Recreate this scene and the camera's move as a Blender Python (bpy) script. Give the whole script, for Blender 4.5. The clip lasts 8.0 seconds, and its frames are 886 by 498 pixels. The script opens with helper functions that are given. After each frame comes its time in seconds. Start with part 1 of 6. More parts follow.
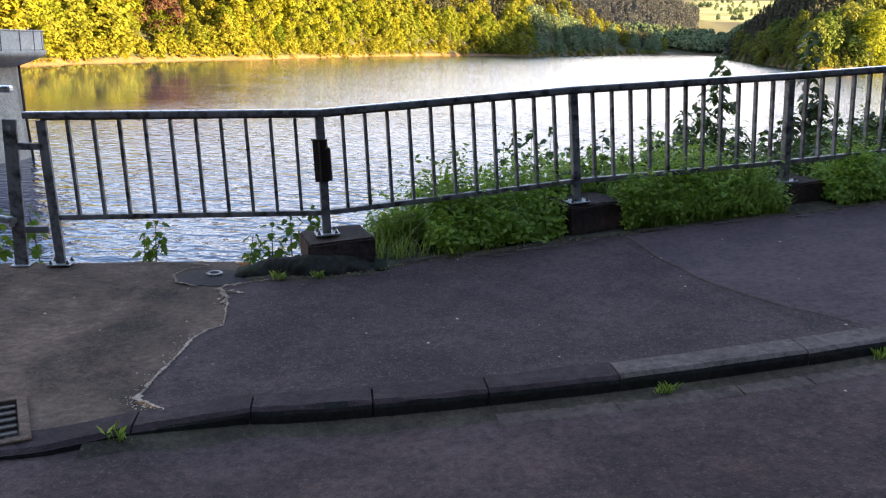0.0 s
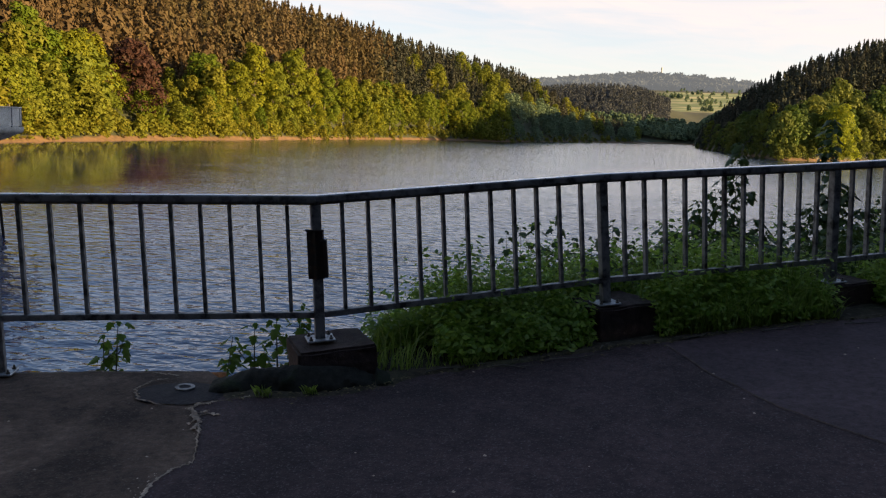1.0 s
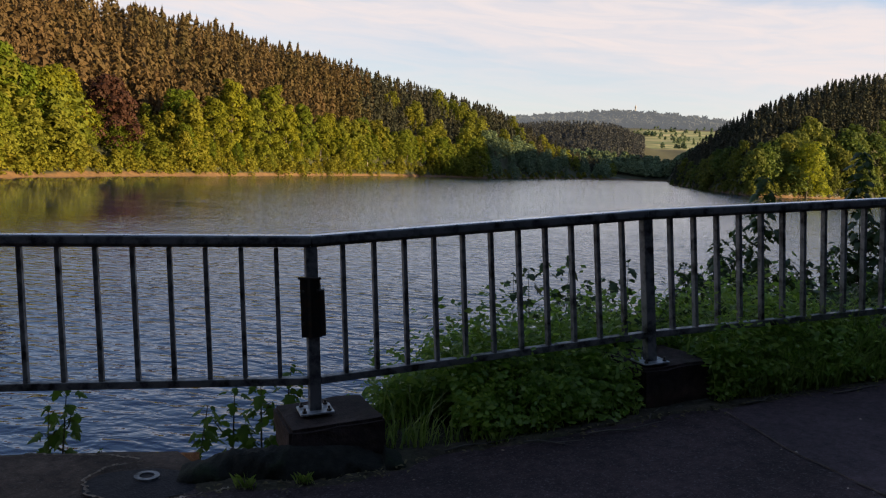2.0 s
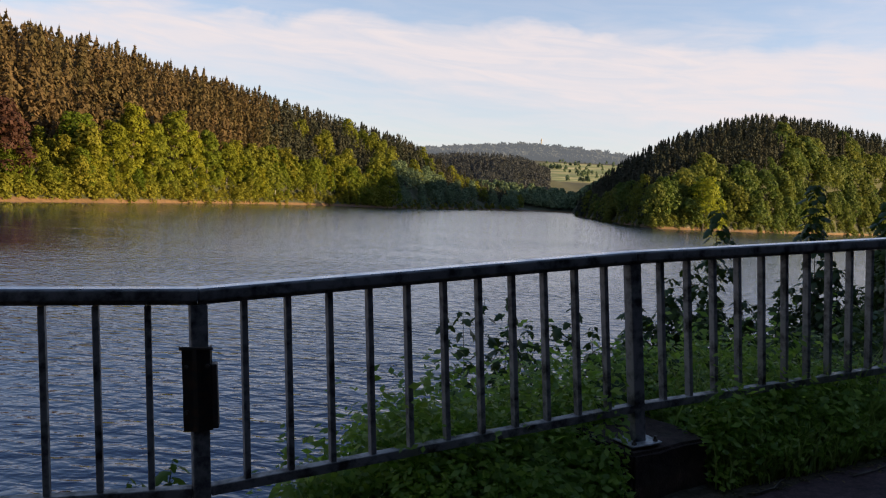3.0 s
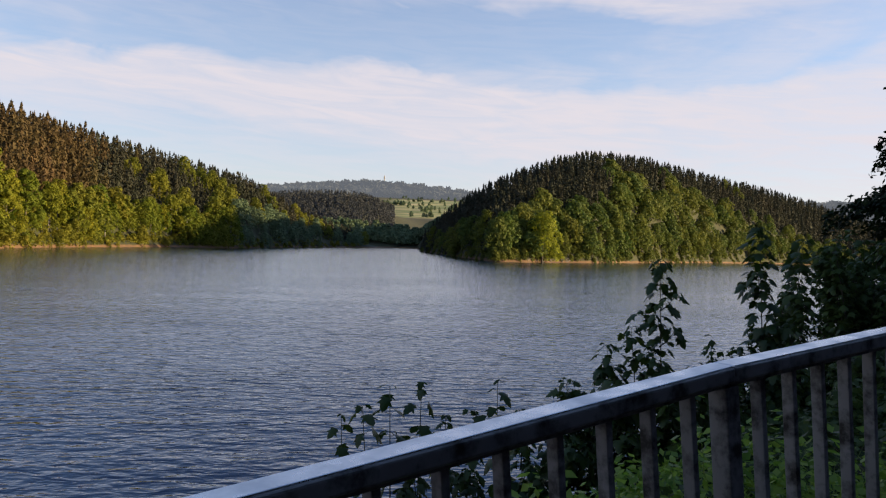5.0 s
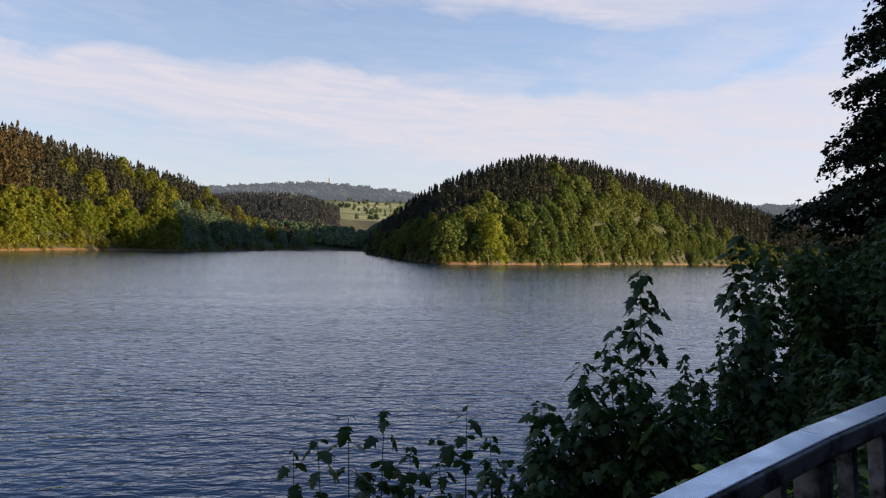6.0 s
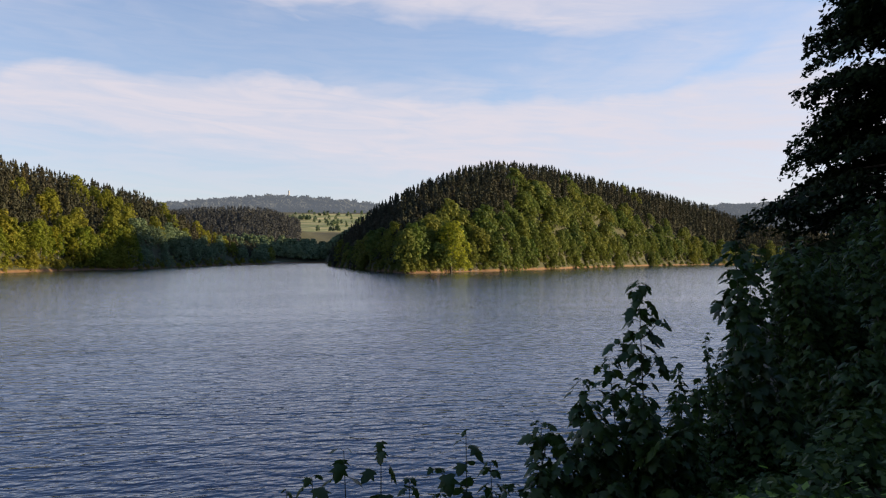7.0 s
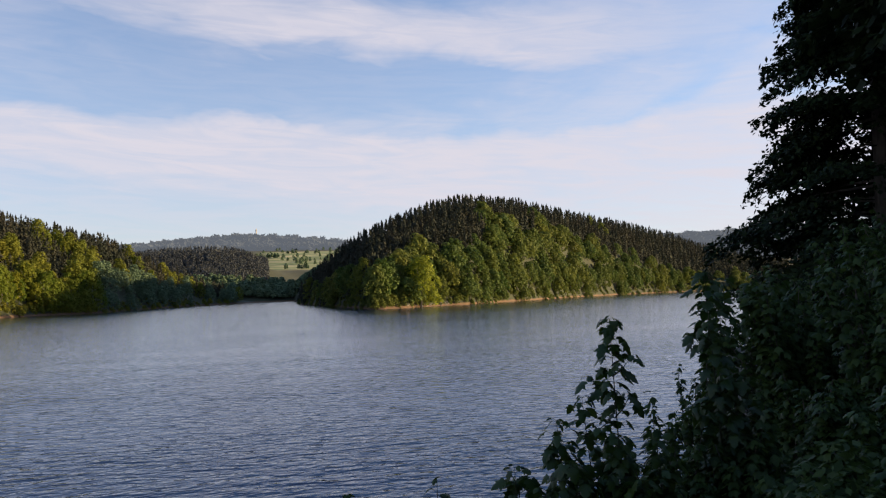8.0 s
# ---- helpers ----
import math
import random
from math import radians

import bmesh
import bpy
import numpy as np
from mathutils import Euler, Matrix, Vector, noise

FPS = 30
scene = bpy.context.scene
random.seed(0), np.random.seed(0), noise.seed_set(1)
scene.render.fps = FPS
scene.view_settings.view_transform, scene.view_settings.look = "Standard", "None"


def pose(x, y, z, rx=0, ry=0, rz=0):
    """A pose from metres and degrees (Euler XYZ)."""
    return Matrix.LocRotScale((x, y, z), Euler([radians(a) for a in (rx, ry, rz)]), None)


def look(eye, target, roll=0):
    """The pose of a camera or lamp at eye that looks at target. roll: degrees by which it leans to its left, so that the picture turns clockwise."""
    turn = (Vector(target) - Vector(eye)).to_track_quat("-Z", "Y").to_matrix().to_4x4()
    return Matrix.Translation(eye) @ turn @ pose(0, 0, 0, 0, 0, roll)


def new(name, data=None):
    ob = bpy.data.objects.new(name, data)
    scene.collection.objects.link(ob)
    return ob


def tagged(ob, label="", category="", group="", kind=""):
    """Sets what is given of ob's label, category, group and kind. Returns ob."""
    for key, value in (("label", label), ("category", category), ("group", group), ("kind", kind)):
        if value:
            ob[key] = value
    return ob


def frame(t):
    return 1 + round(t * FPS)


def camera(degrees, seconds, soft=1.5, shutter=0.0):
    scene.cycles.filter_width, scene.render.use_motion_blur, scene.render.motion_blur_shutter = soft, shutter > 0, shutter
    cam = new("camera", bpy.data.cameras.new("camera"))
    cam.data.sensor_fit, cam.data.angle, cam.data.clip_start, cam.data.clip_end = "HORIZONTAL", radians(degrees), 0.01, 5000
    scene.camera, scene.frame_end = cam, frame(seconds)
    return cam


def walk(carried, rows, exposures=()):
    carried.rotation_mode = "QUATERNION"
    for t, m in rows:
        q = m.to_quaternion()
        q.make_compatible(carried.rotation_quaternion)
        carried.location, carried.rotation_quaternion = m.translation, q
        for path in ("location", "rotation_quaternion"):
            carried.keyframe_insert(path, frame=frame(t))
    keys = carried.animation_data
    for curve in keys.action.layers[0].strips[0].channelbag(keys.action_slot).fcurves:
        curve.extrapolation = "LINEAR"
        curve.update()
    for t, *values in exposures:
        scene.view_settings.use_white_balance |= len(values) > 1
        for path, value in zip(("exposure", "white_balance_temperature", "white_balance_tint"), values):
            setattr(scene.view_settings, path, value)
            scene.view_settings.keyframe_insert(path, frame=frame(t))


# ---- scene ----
cam = camera(58.1, 8.0, soft=1.2)
PATH = [
    (0, (0.096, -5.49, 1.319), (0.35, -3.57, 0.817), 1.6),
    (0.5, (0.078, -5.084, 1.314), (0.351, -3.143, 0.919), 2.1),
    (1, (-0.025, -4.682, 1.28), (0.285, -2.729, 0.98), 2.6),
    (2.5, (-0.121, -3.366, 1.211), (0.312, -1.422, 1.036), 3.1),
    (3, (-0.046, -2.829, 1.209), (0.536, -0.92, 1.087), 3.4),
    (3.5, (-0.02, -2.311, 1.272), (0.766, -0.473, 1.199), 1.8),
    (4, (0.014, -1.902, 1.325), (0.841, -0.082, 1.257), 1.6),
    (4.5, (0.106, -1.513, 1.319), (0.975, 0.288, 1.269), 1.9),
    (4.7, (0.114, -1.384, 1.314), (1.006, 0.406, 1.29), 2.0),
    (5.8, (0.289, -0.736, 1.369), (1.327, 0.973, 1.357), 2.1),
    (6, (0.303, -0.651, 1.379), (1.356, 1.05, 1.378), 2.0),
    (6.5, (0.299, -0.452, 1.411), (1.397, 1.22, 1.407), 0.9),
    (7, (0.294, -0.325, 1.423), (1.425, 1.324, 1.445), 0.1),
    (7.5, (0.322, -0.294, 1.45), (1.481, 1.335, 1.478), -0.7),
    (8, (0.397, -0.226, 1.459), (1.59, 1.376, 1.566), -1.5),
]
EXPOSURES = [(0, 3.15, 8350, 10), (0.3, 2.72, 8200, 10), (0.6, 2.22, 8050, 10), (1.0, 1.45, 7850, 10), (2.5, 1.18, 7350, 10), (4.5, 1.08, 6900, 10), (6.0, 1.05, 6650, 10), (8, 1.0, 6550, 10)]
walk(cam, [(t, look(e, a, r)) for t, e, a, r in PATH], EXPOSURES)

# ---------------------------------------------------------------- world, sun, exposure
SUN_AZ, SUN_EL = 113.0, 11.7          # degrees: clockwise from +y, above the horizon
sun_dir = Vector((math.sin(radians(SUN_AZ)) * math.cos(radians(SUN_EL)),
                  math.cos(radians(SUN_AZ)) * math.cos(radians(SUN_EL)), math.sin(radians(SUN_EL))))
world = bpy.data.worlds.new("sky")
world.use_nodes = True
scene.world = world
wn, wl = world.node_tree.nodes, world.node_tree.links
wn.clear()
w_out = wn.new("ShaderNodeOutputWorld")
w_bg = wn.new("ShaderNodeBackground")
w_sky = wn.new("ShaderNodeTexSky")
w_sky.sky_type, w_sky.sun_disc = "NISHITA", False
w_sky.sun_elevation, w_sky.sun_rotation = radians(SUN_EL), radians(SUN_AZ)
w_sky.altitude, w_sky.air_density, w_sky.dust_density, w_sky.ozone_density = 300, 1.0, 0.6, 4.0
w_bg.inputs["Strength"].default_value = 0.075
# thin cloud in long banks, laid out by bearing and height in degrees, warped and streaked by noise
w_tc = wn.new("ShaderNodeTexCoord")
w_sep = wn.new("ShaderNodeSeparateXYZ")
wl.new(w_tc.outputs["Generated"], w_sep.inputs[0])


def w_math(op, *args, clamp=False):
    nd = wn.new("ShaderNodeMath")
    nd.operation, nd.use_clamp = op, clamp
    for k, v in enumerate(args):
        if isinstance(v, (int, float)):
            nd.inputs[k].default_value = v
        else:
            wl.new(v, nd.inputs[k])
    return nd.outputs[0]


def w_line(stops):
    """A smooth line over the bearing: rows of bearing in degrees (-40 to 120) and height (0 to 25)."""
    r = wn.new("ShaderNodeValToRGB")
    r.color_ramp.interpolation = "B_SPLINE"
    while len(r.color_ramp.elements) < len(stops):
        r.color_ramp.elements.new(0.5)
    for el, (q, c) in zip(r.color_ramp.elements, stops):
        el.position, el.color = (q + 40) / 160, (c / 25, c / 25, c / 25, 1)
    wl.new(w_az01, r.inputs[0])
    return w_math("MULTIPLY", r.outputs["Color"], 25.0)


def w_edge(value, lo, hi):
    """0 below lo, 1 above hi (swapped when lo is the higher)."""
    r = wn.new("ShaderNodeMapRange")
    r.interpolation_type = "SMOOTHSTEP"
    r.inputs["From Min"].default_value, r.inputs["From Max"].default_value = lo, hi
    wl.new(value, r.inputs["Value"])
    return r.outputs[0]


def w_noise(az_scale, el_scale, tilt, detail, rough, offset, dist=0.6):
    c = wn.new("ShaderNodeCombineXYZ")
    wl.new(w_math("MULTIPLY_ADD", w_az, 1 / az_scale, offset), c.inputs["X"])
    wl.new(w_math("MULTIPLY", w_math("MULTIPLY_ADD", w_az, tilt, w_el), 1 / el_scale), c.inputs["Y"])
    t = wn.new("ShaderNodeTexNoise")
    t.inputs["Scale"].default_value, t.inputs["Detail"].default_value = 1.0, detail
    t.inputs["Roughness"].default_value, t.inputs["Distortion"].default_value = rough, dist
    wl.new(c.outputs[0], t.inputs["Vector"])
    return t.outputs["Fac"]


w_az = w_math("MULTIPLY", w_math("ARCTAN2", w_sep.outputs["X"], w_sep.outputs["Y"]), 57.2958)
w_el = w_math("MULTIPLY", w_math("ARCSINE", w_sep.outputs["Z"]), 57.2958)
w_az01 = w_math("MULTIPLY_ADD", w_az, 1 / 160, 0.25, clamp=True)
w_wave = w_math("MULTIPLY_ADD", w_noise(9.0, 3.4, 0.05, 4, 0.55, 3.1), 4.4, -2.2)
w_high = w_math("ADD", w_el, w_wave)
# the main bank: a clear upper edge, a paler, thinner sheet below it
# left of the view the bank is raised to brighten railing and ground
w_over = w_math("SUBTRACT", w_high, w_line([(-40, 23), (-32, 20), (-22, 12), (-6, 11.2), (8, 12.8), (16, 12.9), (25, 12.2), (37, 11.2), (45, 11.7), (53, 12.7), (62, 12.8), (90, 12.0), (120, 11.0)]))
w_under = w_math("SUBTRACT", w_high, w_line([(-40, 8.5), (0, 9.2), (10, 8.8), (20, 7.8), (30, 7.0), (42, 6.6), (56, 7.2), (70, 6.0), (120, 6.0)]))
w_sheet = w_line([(-40, 18), (0, 16), (10, 14.5), (24, 15.5), (42, 19.0), (60, 21.0), (120, 20.0)])
w_sheet = w_math("MULTIPLY", w_sheet, 0.04)
w_body = w_edge(w_under, -1.4, 0.9)
w_main = w_math("MULTIPLY", w_edge(w_over, 0.9, -1.3), w_math("ADD", w_math("MULTIPLY", w_body, 0.90), w_math("MULTIPLY", w_math("SUBTRACT", 1.0, w_body), w_sheet)))
# the upper streak
w_up = w_math("SUBTRACT", w_high, w_line([(-40, 15.5), (4, 18.0), (12, 18.9), (23, 16.9), (34, 15.8), (47, 14.8), (60, 15.5), (120, 17.0)]))
w_upper = w_math("MULTIPLY", w_math("MULTIPLY", w_edge(w_up, -0.6, 1.6), w_edge(w_up, 7.5, 2.2)), w_math("MULTIPLY", w_line([(-40, 4), (2, 5), (14, 13), (24, 22), (44, 21), (54, 12), (70, 10), (120, 8)]), 0.04))
w_veil = w_math("MULTIPLY", w_edge(w_noise(16.0, 5.0, -0.10, 5, 0.55, 9.0), 0.40, 0.75), w_edge(w_el, 30.0, 12.0))
w_cloud = w_math("MAXIMUM", w_main, w_math("MAXIMUM", w_upper, w_math("MULTIPLY_ADD", w_veil, 0.36, w_math("MULTIPLY_ADD", w_edge(w_el, 26.0, 13.0), 0.27, 0.05))))
w_streak = w_math("MULTIPLY_ADD", w_edge(w_noise(7.0, 0.9, 0.05, 6, 0.6, 1.0, 1.2), 0.28, 0.70), 0.26, 0.80)
w_mix = wn.new("ShaderNodeMix"); w_mix.data_type = "RGBA"
wl.new(w_math("MULTIPLY", w_cloud, w_streak, clamp=True), w_mix.inputs["Factor"])
w_blue = wn.new("ShaderNodeMix"); w_blue.data_type, w_blue.blend_type = "RGBA", "MULTIPLY"
w_blue.inputs["Factor"].default_value = 1.0
w_blue.inputs["B"].default_value = (1.68, 1.54, 1.52, 1)
wl.new(w_sky.outputs[0], w_blue.inputs["A"])
wl.new(w_blue.outputs["Result"], w_mix.inputs["A"])
w_mix.inputs["B"].default_value = (5.0, 4.75, 5.25, 1)
wl.new(w_mix.outputs["Result"], w_bg.inputs["Color"])
wl.new(w_bg.outputs[0], w_out.inputs["Surface"])

sun = new("sun", bpy.data.lights.new("sun", "SUN"))
sun.data.energy, sun.data.angle, sun.data.color = 5.6, radians(0.6), (1.0, 0.75, 0.42)
sun.matrix_world = look(tuple(sun_dir * 300), (0, 0, 0))


# ---------------------------------------------------------------- materials
def nodes_of(name):
    m = bpy.data.materials.new(name)
    m.use_nodes = True
    nt = m.node_tree
    return m, nt.nodes, nt.links, nt.nodes["Principled BSDF"]


def coords(n, l, scale=(1, 1, 1), obj=False, turn=0.0):
    tc = n.new("ShaderNodeTexCoord")
    mp = n.new("ShaderNodeMapping")
    mp.vector_type = "TEXTURE" if turn else "POINT"
    if turn:
        mp.inputs["Rotation"].default_value = (0, 0, radians(-turn))
        scale = tuple(1 / q for q in scale)
    mp.inputs["Scale"].default_value = scale
    if obj:
        l.new(tc.outputs["Object"], mp.inputs["Vector"])
    else:
        g = n.new("ShaderNodeNewGeometry")
        l.new(g.outputs["Position"], mp.inputs["Vector"])
    return mp.outputs[0]


def noise_tex(n, l, vec, scale, detail=4.0, rough=0.55, dist=0.0):
    t = n.new("ShaderNodeTexNoise")
    t.inputs["Scale"].default_value, t.inputs["Detail"].default_value = scale, detail
    t.inputs["Roughness"].default_value, t.inputs["Distortion"].default_value = rough, dist
    l.new(vec, t.inputs["Vector"])
    return t.outputs["Fac"]


def ramp(n, l, fac, stops):
    r = n.new("ShaderNodeValToRGB")
    el = r.color_ramp.elements
    while len(el) < len(stops):
        el.new(0.5)
    for e, (p, c) in zip(el, stops):
        e.position, e.color = p, (*c, 1) if len(c) == 3 else c
    l.new(fac, r.inputs[0])
    return r.outputs["Color"]


def mixc(n, l, fac, a, b, mode="MIX"):
    m = n.new("ShaderNodeMix")
    m.data_type, m.blend_type = "RGBA", mode
    for key, v in (("Factor", fac), ("A", a), ("B", b)):
        if isinstance(v, (int, float)):
            m.inputs[key].default_value = v
        elif isinstance(v, tuple):
            m.inputs[key].default_value = (*v, 1)
        else:
            l.new(v, m.inputs[key])
    return m.outputs["Result"]


def bump(n, l, height, strength, distance, bsdf, prior=None):
    b = n.new("ShaderNodeBump")
    b.inputs["Strength"].default_value, b.inputs["Distance"].default_value = strength, distance
    l.new(height, b.inputs["Height"])
    if prior is not None:
        l.new(prior, b.inputs["Normal"])
    if bsdf is not None:
        l.new(b.outputs[0], bsdf.inputs["Normal"])
    return b.outputs[0]


def ground_mat(name, dark, light, stain, rough, speck=0.5, grain=320, chips=(0.30, 0.29, 0.28), relief=0.004, patch=1.6):
    """Asphalt or concrete: aggregate grain, worn patches and stains."""
    m, n, l, b = nodes_of(name)
    v = coords(n, l)
    big = noise_tex(n, l, v, patch, 5, 0.6, 0.4)
    mid = noise_tex(n, l, v, 5.5, 5, 0.6)
    c = mixc(n, l, ramp(n, l, big, [(0.36, (0, 0, 0)), (0.64, (1, 1, 1))]), dark, light)
    c = mixc(n, l, ramp(n, l, mid, [(0.5, (0, 0, 0)), (0.75, (0.8, 0.8, 0.8))]), c, stain)
    vo = n.new("ShaderNodeTexVoronoi")
    vo.inputs["Scale"].default_value = grain * 0.35
    l.new(v, vo.inputs["Vector"])
    mott = noise_tex(n, l, v, 24, 4, 0.65)
    c = mixc(n, l, 0.75, c, ramp(n, l, mott, [(0.3, (0.22, 0.22, 0.22)), (0.7, (0.78, 0.78, 0.78))]), "OVERLAY")
    grit = noise_tex(n, l, v, grain * 0.24, 2, 0.7)
    sp = ramp(n, l, grit, [(0.56, (0, 0, 0)), (0.74, (speck, speck, speck))])
    c = mixc(n, l, sp, c, chips)
    fine = noise_tex(n, l, v, grain, 2, 0.6)
    c = mixc(n, l, 0.45, c, ramp(n, l, fine, [(0.3, (0.25, 0.25, 0.25)), (0.7, (0.85, 0.85, 0.85))]), "OVERLAY")
    l.new(c, b.inputs["Base Color"])
    b.inputs["Roughness"].default_value = rough
    b.inputs["Specular IOR Level"].default_value = 0.3
    h1 = bump(n, l, vo.outputs["Distance"], 0.7, relief, None)
    bump(n, l, mid, 0.5, 0.012, b, h1)
    return m


def leaf_mat(name, dark, light, translucent=0.35, rough=0.5, tint=None, per_object=False, gloss=0.12):
    """Leaves: colour differs from leaf to leaf and from tree to tree, light shines through."""
    m, n, l, b = nodes_of(name)
    g = n.new("ShaderNodeNewGeometry")
    c = ramp(n, l, g.outputs["Random Per Island"], [(0.0, dark), (1.0, light)])
    if tint:
        a = n.new("ShaderNodeAttribute")
        a.attribute_name = "tint"
        c = mixc(n, l, a.outputs["Fac"], c, mixc(n, l, 0.75, c, tint))
    if per_object:
        o = n.new("ShaderNodeObjectInfo")
        r = ramp(n, l, o.outputs["Random"], [(0.0, (0.62, 0.80, 0.7)), (0.5, (1, 1, 1)), (1.0, (1.30, 1.12, 0.8))])
        c = mixc(n, l, 1.0, c, r, "MULTIPLY")
    v = coords(n, l)
    c = mixc(n, l, 0.5, c, ramp(n, l, noise_tex(n, l, v, 0.25, 3), [(0.3, (0.3, 0.3, 0.3)), (0.7, (0.75, 0.75, 0.75))]), "OVERLAY")
    l.new(c, b.inputs["Base Color"])
    b.inputs["Roughness"].default_value = rough
    b.inputs["Specular IOR Level"].default_value = gloss
    tr = n.new("ShaderNodeBsdfTranslucent")
    l.new(c, tr.inputs["Color"])
    mx = n.new("ShaderNodeMixShader")
    mx.inputs[0].default_value = translucent
    out = n["Material Output"]
    l.new(b.outputs[0], mx.inputs[1])
    l.new(tr.outputs[0], mx.inputs[2])
    l.new(mx.outputs[0], out.inputs["Surface"])
    return m


def metal_mat(name, base, spot, rough=0.45, metallic=0.6, scale=30, worn=0.42):
    m, n, l, b = nodes_of(name)
    v = coords(n, l)
    f = noise_tex(n, l, v, scale, 6, 0.65)
    f2 = noise_tex(n, l, v, scale * 0.12, 4, 0.6)
    c = mixc(n, l, ramp(n, l, f, [(worn, (0, 0, 0)), (worn + 0.20, (1, 1, 1))]), base, spot)
    c = mixc(n, l, 0.5, c, ramp(n, l, f2, [(0.3, (0.3, 0.3, 0.3)), (0.7, (0.7, 0.7, 0.7))]), "OVERLAY")
    l.new(c, b.inputs["Base Color"])
    b.inputs["Metallic"].default_value = metallic
    l.new(ramp(n, l, f, [(0.3, (rough - 0.12,) * 3), (0.7, (rough + 0.15,) * 3)]), b.inputs["Roughness"])
    bump(n, l, f, 0.25, 0.002, b)
    return m


def bark_mat(name, dark, light):
    m, n, l, b = nodes_of(name)
    v = coords(n, l, (1, 1, 0.25))
    f = noise_tex(n, l, v, 9, 5)
    l.new(ramp(n, l, f, [(0.3, dark), (0.7, light)]), b.inputs["Base Color"])
    b.inputs["Roughness"].default_value = 0.9
    bump(n, l, f, 0.6, 0.02, b)
    return m


ASPHALT = ground_mat("asphalt_pavement", (0.0341, 0.0191, 0.0188), (0.0681, 0.0391, 0.0382), (0.0215, 0.0121, 0.0121), 0.85, 0.6, chips=(0.200, 0.165, 0.165))
ASPHALT_NEW = ground_mat("asphalt_smooth", (0.0562, 0.0339, 0.0356), (0.0837, 0.0511, 0.0535), (0.0442, 0.0270, 0.0277), 0.80, 0.4, chips=(0.1674, 0.1257, 0.1386))
ROAD = ground_mat("asphalt_road", (0.0415, 0.0239, 0.0219), (0.0864, 0.0518, 0.0466), (0.0829, 0.0449, 0.0349), 0.88, 0.5, grain=230, chips=(0.1390, 0.1086, 0.1024))
GUTTER = ground_mat("gutter_asphalt", (0.0673, 0.0454, 0.0356), (0.1217, 0.0848, 0.0677), (0.0522, 0.0346, 0.0258), 0.88, 0.4, chips=(0.1277, 0.0987, 0.0891))
SLAB = ground_mat("weathered_slab", (0.0345, 0.0198, 0.0144), (0.1495, 0.0931, 0.0648), (0.0460, 0.0248, 0.0162), 0.9, 0.6, chips=(0.1840, 0.1485, 0.1170), patch=1.9)
PATCH = ground_mat("tar_patch", (0.0167, 0.0131, 0.0149), (0.0263, 0.0205, 0.0228), (0.0359, 0.0279, 0.0297), 0.8, 0.1)
KERB_LIGHT = ground_mat("kerb_concrete", (0.0746, 0.0557, 0.0473), (0.1434, 0.1096, 0.0927), (0.0516, 0.0378, 0.0303), 0.92, 0.3, chips=(0.2067, 0.1693, 0.1426))
KERB_DARK = ground_mat("kerb_tarred", (0.0329, 0.0196, 0.0198), (0.0550, 0.0335, 0.0337), (0.0263, 0.0167, 0.0158), 0.9, 0.15, chips=(0.1076, 0.0838, 0.0891))
KERB_FACE = ground_mat("dark_kerb_face", (0.010, 0.010, 0.009), (0.022, 0.021, 0.018), (0.016, 0.020, 0.009), 0.9, 0.1, chips=(0.06, 0.06, 0.06))
DEBRIS = ground_mat("leaf_litter", (0.026, 0.020, 0.013), (0.085, 0.064, 0.042), (0.046, 0.046, 0.018), 0.95, 0.5, grain=160, chips=(0.10, 0.09, 0.06))
BLOCK = ground_mat("mossy_concrete", (0.0287, 0.0177, 0.0158), (0.0694, 0.0446, 0.0396), (0.0287, 0.0224, 0.0119), 0.93, 0.2, chips=(0.1196, 0.0931, 0.0891))
MORTAR = ground_mat("pale_mortar", (0.3105, 0.2277, 0.1665), (0.5175, 0.3861, 0.2880), (0.1495, 0.1089, 0.0765), 0.95, 0.4)
MOSS = ground_mat("mossy_hump", (0.012, 0.012, 0.009), (0.026, 0.024, 0.018), (0.020, 0.034, 0.008), 0.95, 0.1, chips=(0.06, 0.06, 0.05))
STONE = ground_mat("shore_stone", (0.12, 0.10, 0.085), (0.24, 0.21, 0.175), (0.09, 0.075, 0.06), 0.9, 0.3, grain=30)
TOWER = ground_mat("tower_concrete", (0.40, 0.36, 0.30), (0.54, 0.49, 0.42), (0.31, 0.27, 0.22), 0.85, 0.2, grain=20, relief=0.01)
PANEL = ground_mat("tower_panel", (0.64, 0.58, 0.49), (0.76, 0.70, 0.60), (0.50, 0.45, 0.38), 0.6, 0.1, grain=20, relief=0.003)
SOIL = ground_mat("bank_soil", (0.035, 0.028, 0.018), (0.07, 0.055, 0.035), (0.03, 0.035, 0.012), 0.95, 0.3, grain=60)
RAIL = metal_mat("weathered_zinc", (0.225, 0.216, 0.216), (0.024, 0.020, 0.018), 0.46, 0.15, 13, 0.45)
# Brighter, mirror-like zinc for handrail tops, to carry their sky sheen.
RAIL_TOP = metal_mat("handrail_zinc", (0.76, 0.77, 0.82), (0.64, 0.65, 0.69), 0.30, 0.95, 9)
PLATE = metal_mat("galvanised_plate", (0.42, 0.43, 0.45), (0.26, 0.25, 0.24), 0.45, 0.6, 40)
BOLT = metal_mat("bolt_steel", (0.16, 0.15, 0.14), (0.09, 0.06, 0.04), 0.5, 0.7, 60)
IRON = metal_mat("cast_iron", (0.030, 0.027, 0.025), (0.10, 0.07, 0.05), 0.55, 0.5, 50)
SLEEVE = metal_mat("rusty_sheet", (0.050, 0.042, 0.038), (0.105, 0.062, 0.042), 0.6, 0.25, 22)
